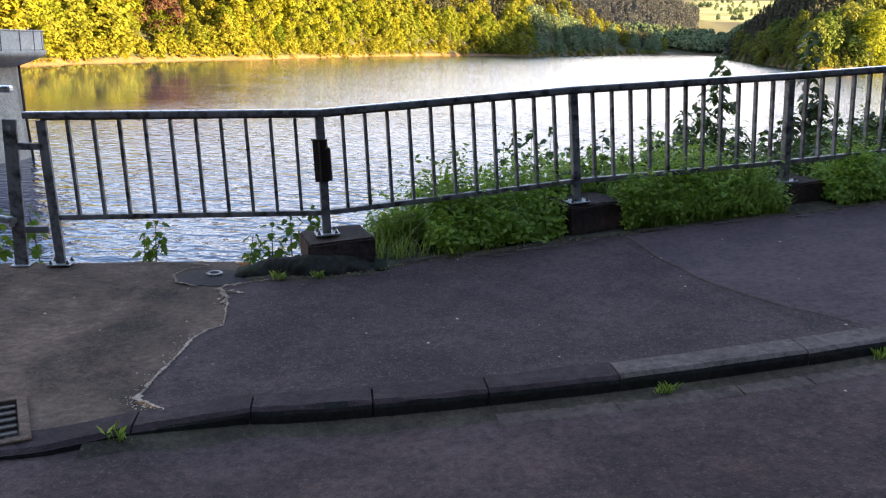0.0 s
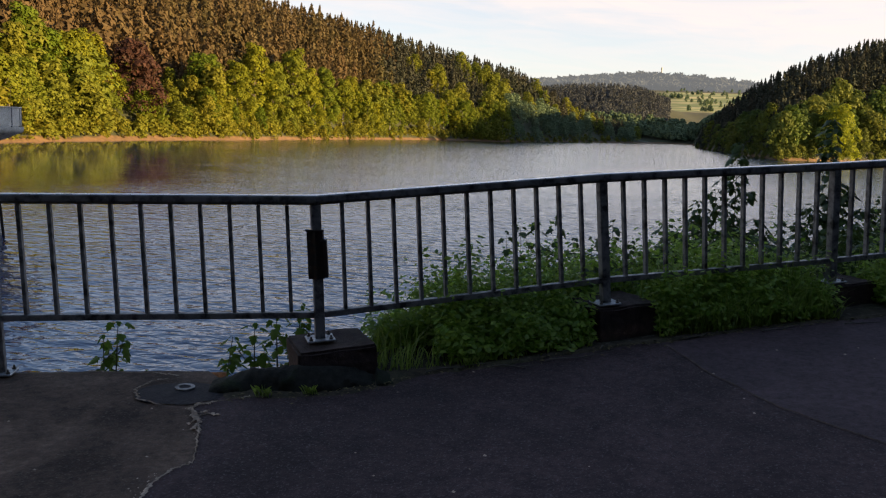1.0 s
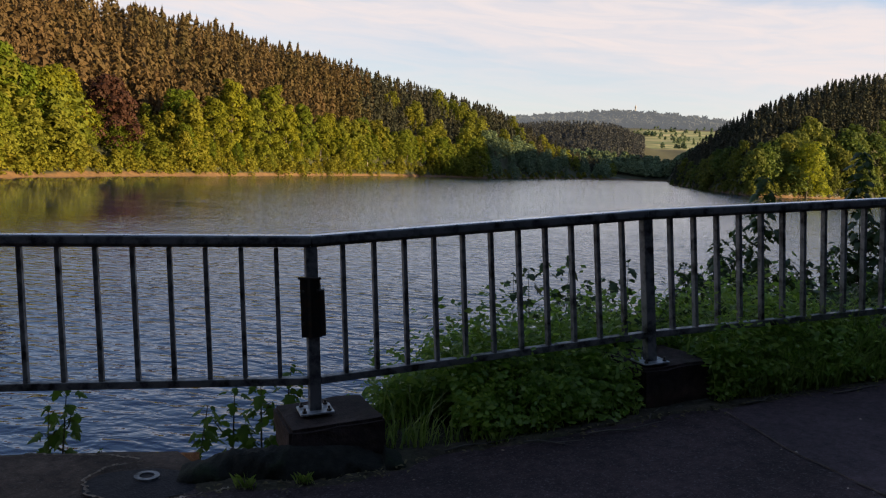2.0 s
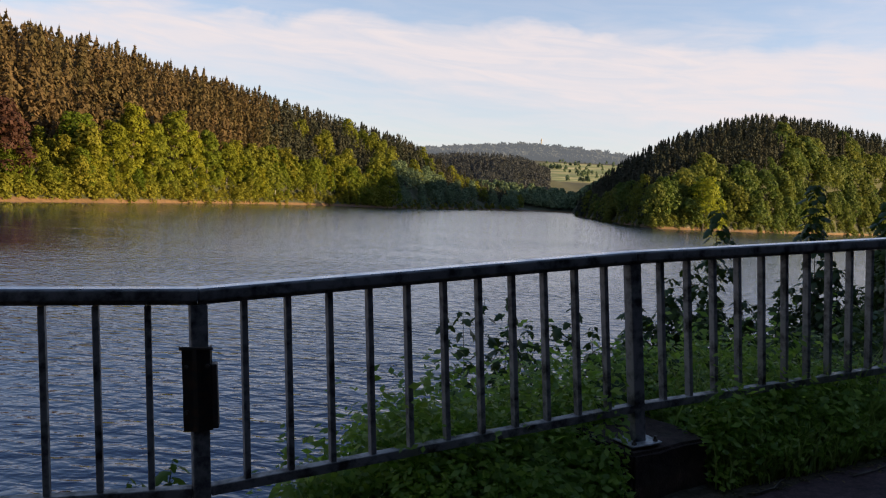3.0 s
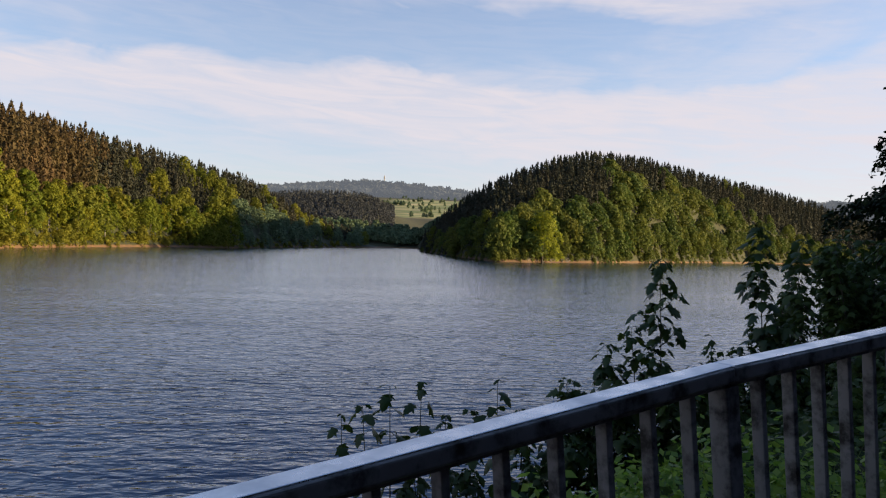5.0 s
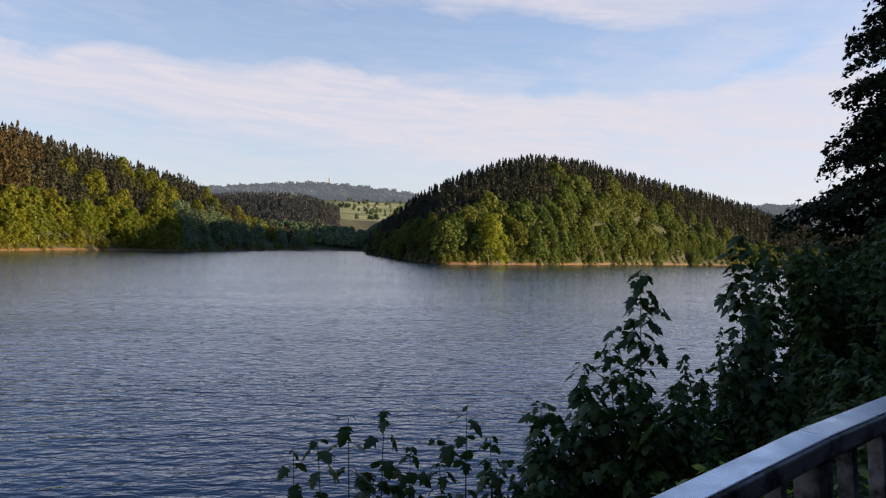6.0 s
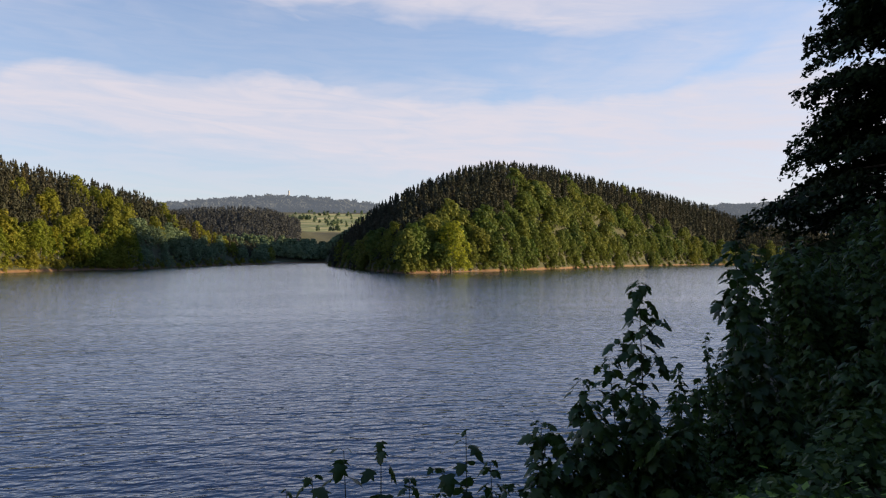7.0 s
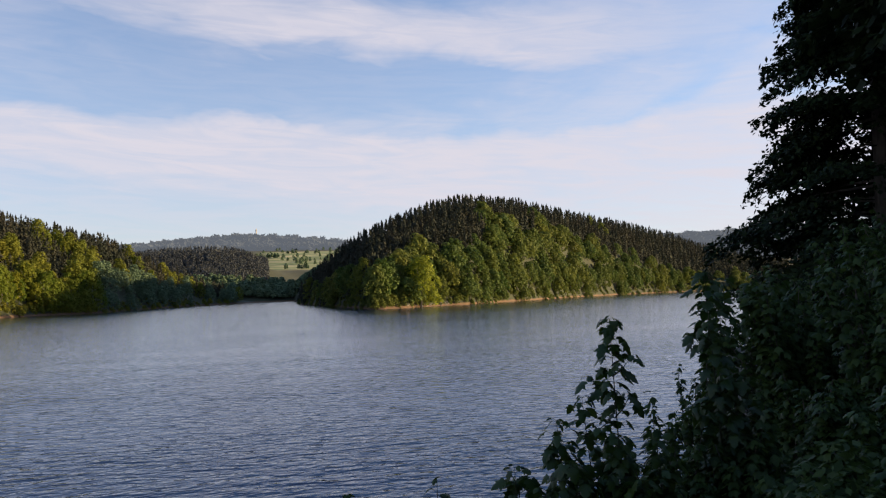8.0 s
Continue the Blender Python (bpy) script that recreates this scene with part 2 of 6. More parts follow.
BARK = bark_mat("bark", (0.05, 0.042, 0.034), (0.14, 0.12, 0.10))
BIRCH = bark_mat("birch_bark", (0.16, 0.15, 0.13), (0.40, 0.38, 0.35))
STEM = bark_mat("green_stem", (0.05, 0.055, 0.025), (0.09, 0.095, 0.045))

DECID = leaf_mat("broadleaf_foliage", (0.112, 0.139, 0.021), (0.157, 0.180, 0.027), 0.42, 0.7, (0.199, 0.171, 0.023))
DECID_OB = leaf_mat("broadleaf_crown", (0.107, 0.135, 0.016), (0.165, 0.182, 0.023), 0.42, 0.7, None, True)
YELLOW = leaf_mat("yellow_foliage", (0.165, 0.195, 0.018), (0.240, 0.265, 0.028), 0.42, 0.7)
PENWOOD = leaf_mat("headland_foliage", (0.066, 0.106, 0.025), (0.098, 0.136, 0.032), 0.36, 0.7, (0.159, 0.159, 0.028))
# Broadleaf colour lifted and shifted blue-green to paint in haze.
COVE = leaf_mat("haze_lifted_foliage", (0.094, 0.152, 0.088), (0.127, 0.176, 0.105), 0.26, 0.7, (0.121, 0.149, 0.066))
PENWOOD_OB = leaf_mat("headland_crown", (0.076, 0.110, 0.023), (0.110, 0.142, 0.030), 0.36, 0.7, None, True)
COPPER = leaf_mat("copper_foliage", (0.040, 0.019, 0.014), (0.070, 0.032, 0.022), 0.25, 0.6)
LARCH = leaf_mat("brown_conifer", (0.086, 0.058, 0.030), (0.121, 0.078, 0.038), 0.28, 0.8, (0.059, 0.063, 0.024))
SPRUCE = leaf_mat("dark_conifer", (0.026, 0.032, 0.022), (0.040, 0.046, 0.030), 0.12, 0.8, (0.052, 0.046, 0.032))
# Blue-grey distance haze is mixed into this spruce colour.
FARWOOD = leaf_mat("haze_tinted_conifer", (0.050, 0.060, 0.066), (0.070, 0.078, 0.082), 0.1, 0.9, (0.078, 0.078, 0.076))
# Distance haze painted in: a blue-grey base and a faint bluish glow.
FARHILL = leaf_mat("painted_haze", (0.030, 0.036, 0.040), (0.044, 0.050, 0.055), 0.05, 1.0)
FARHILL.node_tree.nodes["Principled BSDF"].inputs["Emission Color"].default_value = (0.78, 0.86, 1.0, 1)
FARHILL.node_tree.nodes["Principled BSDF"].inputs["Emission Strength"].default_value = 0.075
# Leaf colour taken near black to carry the shade these trees stand in.
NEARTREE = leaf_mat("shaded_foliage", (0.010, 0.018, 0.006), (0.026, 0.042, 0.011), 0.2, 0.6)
SHRUB = leaf_mat("shrub_leaves", (0.034, 0.064, 0.016), (0.092, 0.138, 0.032), 0.36, 0.45, gloss=0.25)
HERB = leaf_mat("herb_leaves", (0.1568, 0.2970, 0.0286), (0.3920, 0.5390, 0.0880), 0.60, 0.38, gloss=0.5)
GRASS = leaf_mat("grass_blades", (0.140, 0.230, 0.024), (0.340, 0.420, 0.100), 0.55, 0.4, gloss=0.5)
MAPLE = leaf_mat("maple_leaf", (0.032, 0.062, 0.012), (0.080, 0.130, 0.026), 0.38, 0.40, None, True, 0.45)


LITTER = leaf_mat("dry_leaves", (0.06, 0.045, 0.022), (0.20, 0.16, 0.08), 0.1, 0.8)
MAPLE_LIGHT = leaf_mat("young_maple_leaf", (0.075, 0.150, 0.018), (0.150, 0.235, 0.040), 0.4, 0.5)


def water_mat():
    """Lake water: short wind ripples on longer ones, calmer in the lee of the hill and in slicks between the gusts."""
    m, n, l, b = nodes_of("lake_water")
    b.inputs["Base Color"].default_value = (0.009, 0.024, 0.074, 1)
    b.inputs["Roughness"].default_value = 0.03
    b.inputs["IOR"].default_value = 1.333

    def calc(op, *args, clamp=False):
        nd = n.new("ShaderNodeMath")
        nd.operation, nd.use_clamp = op, clamp
        for k, v in enumerate(args):
            if isinstance(v, (int, float)):
                nd.inputs[k].default_value = v
            else:
                l.new(v, nd.inputs[k])
        return nd.outputs[0]

    def span(value, lo, hi, out_lo=0.0, out_hi=1.0):
        nd = n.new("ShaderNodeMapRange")
        nd.interpolation_type = "SMOOTHSTEP"
        for key, v in (("From Min", lo), ("From Max", hi), ("To Min", out_lo), ("To Max", out_hi)):
            nd.inputs[key].default_value = v
        l.new(value, nd.inputs["Value"])
        return nd.outputs[0]

    g = n.new("ShaderNodeNewGeometry")
    place = n.new("ShaderNodeSeparateXYZ")
    l.new(g.outputs["Position"], place.inputs[0])
    short = noise_tex(n, l, coords(n, l, (0.85, 1.60, 1), turn=26), 1.20, 2, 0.40, 0.5)
    cross = noise_tex(n, l, coords(n, l, (0.95, 1.4, 1), turn=8), 2.3, 2, 0.45, 0.4)
    long_ = noise_tex(n, l, coords(n, l, (0.5, 1.5, 1), turn=20), 0.42, 3, 0.5, 0.6)
    waves = calc("MULTIPLY_ADD", cross, 0.40, short)
    waves = calc("MULTIPLY_ADD", long_, 0.95, waves)
    # wind: gusts and slicks on the open lake, quiet water under the far hill
    gusts = noise_tex(n, l, coords(n, l, (0.030, 0.075, 1)), 1.0, 4, 0.55, 0.5)
    slick = noise_tex(n, l, coords(n, l, (0.012, 0.040, 1), turn=18), 1.0, 4, 0.55, 0.8)
    across = calc("MULTIPLY_ADD", place.outputs["Y"], 0.10, place.outputs["X"])
    open_water = span(calc("MULTIPLY_ADD", gusts, 34.0, across), 2.0, 22.0)
    near_dam = span(place.outputs["Y"], 90.0, 26.0, 0.0, 0.90)
    wind = calc("ADD", calc("MULTIPLY_ADD", open_water, 0.55, 0.10), near_dam, clamp=True)
    wind = calc("MULTIPLY", wind, span(slick, 0.34, 0.62, 0.72, 1.0))
    height = calc("MULTIPLY", waves, wind)
    # the faces of far waves that turn away are hidden behind the crests: only the near faces show
    tip = n.new("ShaderNodeVectorMath"); tip.operation = "SCALE"
    tip.inputs[0].default_value = (-0.012, -0.022, 0)
    l.new(calc("MULTIPLY_ADD", near_dam, 1.4, 1.7), tip.inputs["Scale"])
    lean = n.new("ShaderNodeVectorMath"); lean.operation = "ADD"
    l.new(tip.outputs[0], lean.inputs[1])
    l.new(g.outputs["Normal"], lean.inputs[0])
    unit = n.new("ShaderNodeVectorMath"); unit.operation = "NORMALIZE"
    l.new(lean.outputs[0], unit.inputs[0])
    nrm = bump(n, l, height, 1.0, 0.105, b, unit.outputs[0])
    b.inputs["Coat Weight"].default_value, b.inputs["Coat IOR"].default_value, b.inputs["Coat Roughness"].default_value = 0.55, 1.34, 0.03
    l.new(nrm, b.inputs["Coat Normal"])
    return m


WATER = water_mat()


def land_mat():
    """Forest floor, with bare earth just above the water and hay meadows far up the valley."""
    m, n, l, b = nodes_of("land")
    v = coords(n, l)
    g = n.new("ShaderNodeNewGeometry")
    sep = n.new("ShaderNodeSeparateXYZ")
    l.new(g.outputs["Position"], sep.inputs[0])
    f = noise_tex(n, l, v, 0.12, 5)
    floor = ramp(n, l, f, [(0.3, (0.018, 0.022, 0.008)), (0.7, (0.040, 0.044, 0.014))])
    jag = n.new("ShaderNodeMath"); jag.operation = "MULTIPLY_ADD"
    l.new(f, jag.inputs[0]); jag.inputs[1].default_value = -1.6
    l.new(sep.outputs["Z"], jag.inputs[2])
    rng_ = n.new("ShaderNodeMapRange")
    rng_.inputs["From Min"].default_value, rng_.inputs["From Max"].default_value = -5.05, -4.55
    l.new(jag.outputs[0], rng_.inputs["Value"])
    earth = ramp(n, l, noise_tex(n, l, v, 0.8, 5), [(0.3, (0.085, 0.048, 0.022)), (0.7, (0.16, 0.09, 0.042))])
    c = mixc(n, l, rng_.outputs[0], earth, floor)
    a = n.new("ShaderNodeAttribute"); a.attribute_name = "field"
    hay = ramp(n, l, noise_tex(n, l, coords(n, l, (0.004, 0.010, 0.02)), 1.0, 2), [(0.42, (0.15, 0.19, 0.06)), (0.5, (0.40, 0.35, 0.17)), (0.6, (0.20, 0.24, 0.08))])
    c = mixc(n, l, a.outputs["Fac"], c, hay)
    l.new(c, b.inputs["Base Color"])
    b.inputs["Roughness"].default_value = 0.95
    return m


LAND = land_mat()


# ---------------------------------------------------------------- mesh helpers
def fast_mesh(name, V, F, mats, smooth=False, tint=None, attr="tint"):
    V, F = np.asarray(V, np.float32), np.asarray(F, np.int32)
    me = bpy.data.meshes.new(name)
    me.vertices.add(len(V)); me.vertices.foreach_set("co", V.ravel())
    me.loops.add(F.size); me.loops.foreach_set("vertex_index", F.ravel())
    me.polygons.add(len(F)); me.polygons.foreach_set("loop_start", np.arange(0, F.size, F.shape[1], dtype=np.int32))
    me.update(calc_edges=True)
    if smooth:
        me.polygons.foreach_set("use_smooth", np.ones(len(F), bool))
    for m in (mats if isinstance(mats, (list, tuple)) else [mats]):
        me.materials.append(m)
    if tint is not None:
        a = me.attributes.new(attr, "FLOAT", "POINT")
        a.data.foreach_set("value", np.asarray(tint, np.float32))
    return me


def part(name, bm, material, parent=None, label="", smooth=False):
    """One mesh object from a bmesh (freed here) or a ready mesh, under a thing or a part."""
    if isinstance(bm, bmesh.types.BMesh):
        bmesh.ops.recalc_face_normals(bm, faces=bm.faces)
        me = bpy.data.meshes.new(name)
        bm.to_mesh(me); bm.free()
        me.materials.append(material)
        if smooth:
            me.polygons.foreach_set("use_smooth", np.ones(len(me.polygons), bool))
    else:
        me = bm
    ob = new(name, me)
    if parent is not None:
        ob.parent = parent
    if label:
        ob["label"] = label
    return ob


def box(bm, size, m, bevel=0.0, seg=2):
    r = bmesh.ops.create_cube(bm, size=1.0)
    vs = r["verts"]
    bmesh.ops.scale(bm, vec=size, verts=vs)
    if bevel:
        es = list({e for v in vs for e in v.link_edges})
        out = bmesh.ops.bevel(bm, geom=es, offset=bevel, segments=seg, affect="EDGES", profile=0.5)
        vs = list({v for f in out["faces"] for v in f.verts} | {v for v in vs if v.is_valid})
    bmesh.ops.transform(bm, matrix=m, verts=vs)
    return vs


def beam_matrix(a, b, up=(0, 0, 1)):
    """Pose of a bar along local x from a to b, its local z near up; returns pose and length."""
    a, b = Vector(a), Vector(b)
    x = (b - a).normalized()
    y = Vector(up).cross(x).normalized()
    z = x.cross(y)
    m = Matrix((x, y, z)).transposed().to_4x4()
    m.translation = (a + b) / 2
    return m, (b - a).length


def tube(bm, pts, radii, sides=6):
    """A tapered tube along a line of points."""
    rings = []
    for i, p in enumerate(pts):
        d = (Vector(pts[min(i + 1, len(pts) - 1)]) - Vector(pts[max(i - 1, 0)])).normalized()
        u = d.orthogonal().normalized(); w = d.cross(u)
        rings.append([bm.verts.new(Vector(p) + radii[i] * (math.cos(2 * math.pi * k / sides) * u + math.sin(2 * math.pi * k / sides) * w)) for k in range(sides)])
    for r0, r1 in zip(rings, rings[1:]):
        for k in range(sides):
            bm.faces.new((r0[k], r0[(k + 1) % sides], r1[(k + 1) % sides], r1[k]))
    for r in (rings[0], rings[-1]):
        bm.faces.new(r)


def ring_disc(bm, r0, r1, z0, z1, sides=24):
    """A flat ring with thickness."""
    rr = [[bm.verts.new((r * math.cos(2 * math.pi * k / sides), r * math.sin(2 * math.pi * k / sides), z)) for k in range(sides)] for r, z in ((r0, z0), (r1, z0), (r1, z1), (r0, z1))]
    for i in range(4):
        a, b = rr[i], rr[(i + 1) % 4]
        for k in range(sides):
            bm.faces.new((a[k], a[(k + 1) % sides], b[(k + 1) % sides], b[k]))


def empty(name):
    return new(name, None)


def sstep(x):
    x = np.clip(x, 0, 1)
    return x * x * (3 - 2 * x)


# ---------------------------------------------------------------- plan of the near ground
def gz(x):
    """Height of the pavement: level by the slab, then climbing with the road."""
    x = np.minimum(np.asarray(x, float), 40)
    return -0.21 + 0.085 * 0.25 * np.log1p(np.exp(np.clip((x - 0.1) / 0.25, -40, 400)))


def kerb_y(x):
    return np.interp(x, [-6, -2.2, -1.05, -0.74, -0.3, 0.2, 1.3, 2.2, 2.7, 8, 14], [-3.1, -2.80, -2.62, -2.47, -2.345, -2.335, -2.33, -2.28, -2.23, -1.75, -1.15])


def kerb_h(x):
    return np.interp(x, [-6, -1.1, -0.2, 14], [0.012, 0.018, 0.085, 0.085])


def back_y(x):
    return np.interp(x, [-6, -0.62, -0.5, -0.07, 0.43, 1.16, 1.74, 3.1, 3.8, 14], [0.05, 0.05, -0.28, -0.25, -0.14, -0.08, 0.05, 0.21, 0.24, 1.9])


def crack_x(v):
    """The joint between the old slab and the newer asphalt, from the kerb (v=0) to the back (v=1)."""
    return np.interp(v, [0, 0.02, 0.07, 0.13, 0.25, 0.36, 0.47, 0.64, 0.72, 0.80, 1.0], [-0.64, -0.68, -0.78, -0.77, -0.71, -0.67, -0.54, -0.57, -0.645, -0.56, -0.50])


def pav_pt(x, v):
    return x, kerb_y(x) * (1 - v) + back_y(x) * v


FENCE = [(-1.785, 0.0), (0.0, 0.0), (1.879, 0.301), (3.712, 0.593), (5.545, 0.885), (7.378, 1.177), (9.211, 1.469)]


def fence_y(x):
    return np.interp(x, [p[0] for p in FENCE] + [40], [p[1] for p in FENCE] + [6.4])


def shore_y(x):
    """The near waterline."""
    return np.interp(x, [-12, -2, 0, 3, 8, 20, 60, 140], [4.6, 4.6, 5.0, 6.0, 7.8, 14.0, 40, 92])


def bank_z(x, y):
    """Height of the bank between the pavement's edge and the water."""
    x, y = np.asarray(x, float), np.asarray(y, float)
    flat = np.interp(x, [-1.2, 0.1, 1.2, 6, 14], [0.02, 0.15, 0.75, 1.2, 2.5])
    y0 = np.where(x < 0.0, 0.0, fence_y(x)) + flat
    top = np.interp(x, [-0.7, -0.4], [-0.50, 0.0]) + gz(x) - np.interp(x, [-0.4, 0.5], [0.03, 0.0])
    u = np.clip((y - y0) / np.maximum(shore_y(x) - y0, 0.5), 0, 1.6)
    return top + (-5.0 - top) * u ** np.interp(x, [0, 3], [0.95, 1.35])


# ---------------------------------------------------------------- large structure: lake, land, road, pavement
def build_water():
    az = np.radians(np.linspace(-75, 130, 83))
    rr = np.array([0, 6, 15, 40, 100, 250, 600, 1200, 2200])
    V = [(r * math.sin(a), 1.0 + r * math.cos(a), -5.0) for r in rr for a in az]
    n = len(az)
    F = [(i * n + j, i * n + j + 1, (i + 1) * n + j + 1, (i + 1) * n + j) for i in range(len(rr) - 1) for j in range(n - 1)]
    ob = new("water", fast_mesh("water", V, [f[::-1] for f in F], WATER, True))
    tagged(ob, "dark rippled lake water mirroring sky and hills", "lake", kind="structure")


# shores and ridges round the lake, by bearing (degrees clockwise from +y) and distance in metres
L_AZ = [-75, -40, -25, -20, -14, -6, -1, 3, 6, 10, 13.4, 17.4, 19.5, 21.5, 24, 28]
L_SHORE = [110, 130, 155, 166, 196, 238, 285, 335, 375, 425, 452, 600, 690, 760, 900, 1000]
R_AZ = [-75, -30, -20, -16.7, -13.6, -9.9, -3.5, 3, 8.6, 13.9, 16.5, 18.5, 21, 24]
R_DIST = [260, 310, 335, 345, 360, 375, 425, 500, 585, 660, 720, 790, 860, 950]
R_TOP = [48, 60, 58, 59, 59.5, 61, 61, 61, 59, 50.5, 38, 28, 18, 8]       # tree tops
P_AZ = [26.6, 27.2, 28.5, 29.8, 31.8, 34.0, 36.0, 38.4, 42.5, 47, 52, 55, 60, 75, 130]
P_SHORE = [600, 560, 450, 385, 322, 338, 365, 385, 470, 620, 800, 880, 960, 1000, 1000]
Q_AZ = [26.2, 27.1, 28.1, 29.5, 31.4, 33.8, 36.1, 38.7, 41.9, 45.6, 49.1, 52.5, 54.2, 58, 70]
Q_DIST = [640, 605, 565, 505, 445, 465, 495, 525, 605, 720, 850, 970, 1020, 1150, 1200]
Q_TOP = [5, 17, 26, 33, 38, 47, 58.5, 64.5, 70.5, 72, 72, 65, 56, 40, 25]
CONIFER = 15.0


def land_z(az, r):
    """Height of the land at a bearing and a distance from the origin."""
    az, r = np.asarray(az, float), np.asarray(r, float)
    # the hill along the far shore
    s, d, t = (np.interp(az, a, b) for a, b in ((L_AZ, L_SHORE), (R_AZ, R_DIST), (R_AZ, R_TOP)))
    top = t - CONIFER
    u = (r - s) / (d - s)
    hill = np.where(u < 0, -5 + 0.30 * (r - s), np.where(u < 1, -5 + 0.9 * sstep(u * 12) + (top + 4.1) * np.sin(np.clip(u, 0, 1) * math.pi / 2) ** 1.1, top - 0.10 * (r - d)))
    hill = np.where(az > 24, -30, hill)
    # the wooded headland; its unseen back is raised to cast shade over the cove
    s, d, t = (np.interp(az, a, b) for a, b in ((P_AZ, P_SHORE), (Q_AZ, Q_DIST), (Q_AZ, Q_TOP)))
    top = t - CONIFER
    u = (r - s) / (d - s)
    head = np.where(u < 0, -5 + 0.30 * (r - s), np.where(u < 1, -5 + 0.9 * sstep(u * 14) + (top + 4.1) * np.sin(np.clip(u, 0, 1) * math.pi / 2) ** 1.0, top + np.minimum(0.15 * (r - d), 15) - 0.10 * np.maximum(r - d - 560, 0)))
    head = np.where(az < 26.3, -30, head)
    # valley beyond: a dark wooded knoll, meadows, and the long far hill
    knoll = -5 + (r - 980) * 0.10 + 46 * np.exp(-((az - 20.3) / 4.6) ** 2 - ((r - 1230) / 190) ** 2) + 22 * np.exp(-((az - 15.5) / 2.5) ** 2 - ((r - 1150) / 150) ** 2)
    knoll = np.where(r < 960, -14, np.minimum(knoll, 200 - (r - 1300) * 0.0))
    slope = np.where(r < 1300, 0, 38 + (r - 1300) * 0.088)
    far = np.interp(az, [10, 15, 19, 22, 25, 27.6, 30, 36, 45, 50, 53, 56, 62], [150, 172, 200, 212, 211, 198, 182, 150, 125, 130, 160, 172, 180])
    valley = np.where(r < 1300, np.minimum(knoll, 60), np.maximum(np.minimum(knoll, 60 * np.exp(-((r - 1300) / 300) ** 2)), slope))
    valley = np.where(r > 2400, np.minimum(134 + (far - 134) * sstep((r - 2400) / 700), far + 0 * r) - np.clip(r - 3100, 0, 900) * 0.02, valley)
    z = np.maximum(np.maximum(hill, head), valley)
    # the near slope beside and behind the road is added apart, out of view
    return np.maximum(z, -14)


def field_mask(az, r):
    a = np.exp(-((az - 27.0) / 3.2) ** 6) * (r > 1380) * (r < 2300)
    return np.clip(a, 0, 1)


def build_land():
    az = np.concatenate([np.arange(-75, -26, 3.0), np.arange(-26, 62, 0.5), np.arange(62, 131, 3.0)])
    rr = np.concatenate([np.arange(90, 1000, 9.0), np.arange(1000, 2400, 40.0), np.arange(2400, 4500, 120.0)])
    A, R = np.meshgrid(az, rr, indexing="xy")
    Z = land_z(A, R)
    jit = np.random.default_rng(3).normal(0, 0.25, Z.shape)
    Z = Z + np.where(Z > -4, jit, 0)
    V = np.stack([R * np.sin(np.radians(A)), R * np.cos(np.radians(A)), Z], -1).reshape(-1, 3)
    n = len(az)
    i, j = np.meshgrid(np.arange(len(rr) - 1), np.arange(n - 1), indexing="ij")
    k = (i * n + j).ravel()
    F = np.stack([k, k + n, k + n + 1, k + 1], -1)
    me = fast_mesh("ground", V, F, LAND, True, field_mask(A, R).ravel(), "field")
    tagged(new("ground", me), "wooded hills with bare earth along the waterline", "hillside", kind="structure")


def grid_mesh(name, fx, nu, nv, mat):
    """A sheet from a function of (u, v) in 0..1."""
    V = [fx(i / nu, j / nv) for j in range(nv + 1) for i in range(nu + 1)]
    F = [(j * (nu + 1) + i, j * (nu + 1) + i + 1, (j + 1) * (nu + 1) + i + 1, (j + 1) * (nu + 1) + i) for j in range(nv) for i in range(nu)]
    return fast_mesh(name, V, F, mat, True)


def wob(x, y, a=0.006):
    return a * (noise.noise(Vector((x * 1.7, y * 1.7, 0.3))) + 0.5 * noise.noise(Vector((x * 6, y * 6, 4.0))))


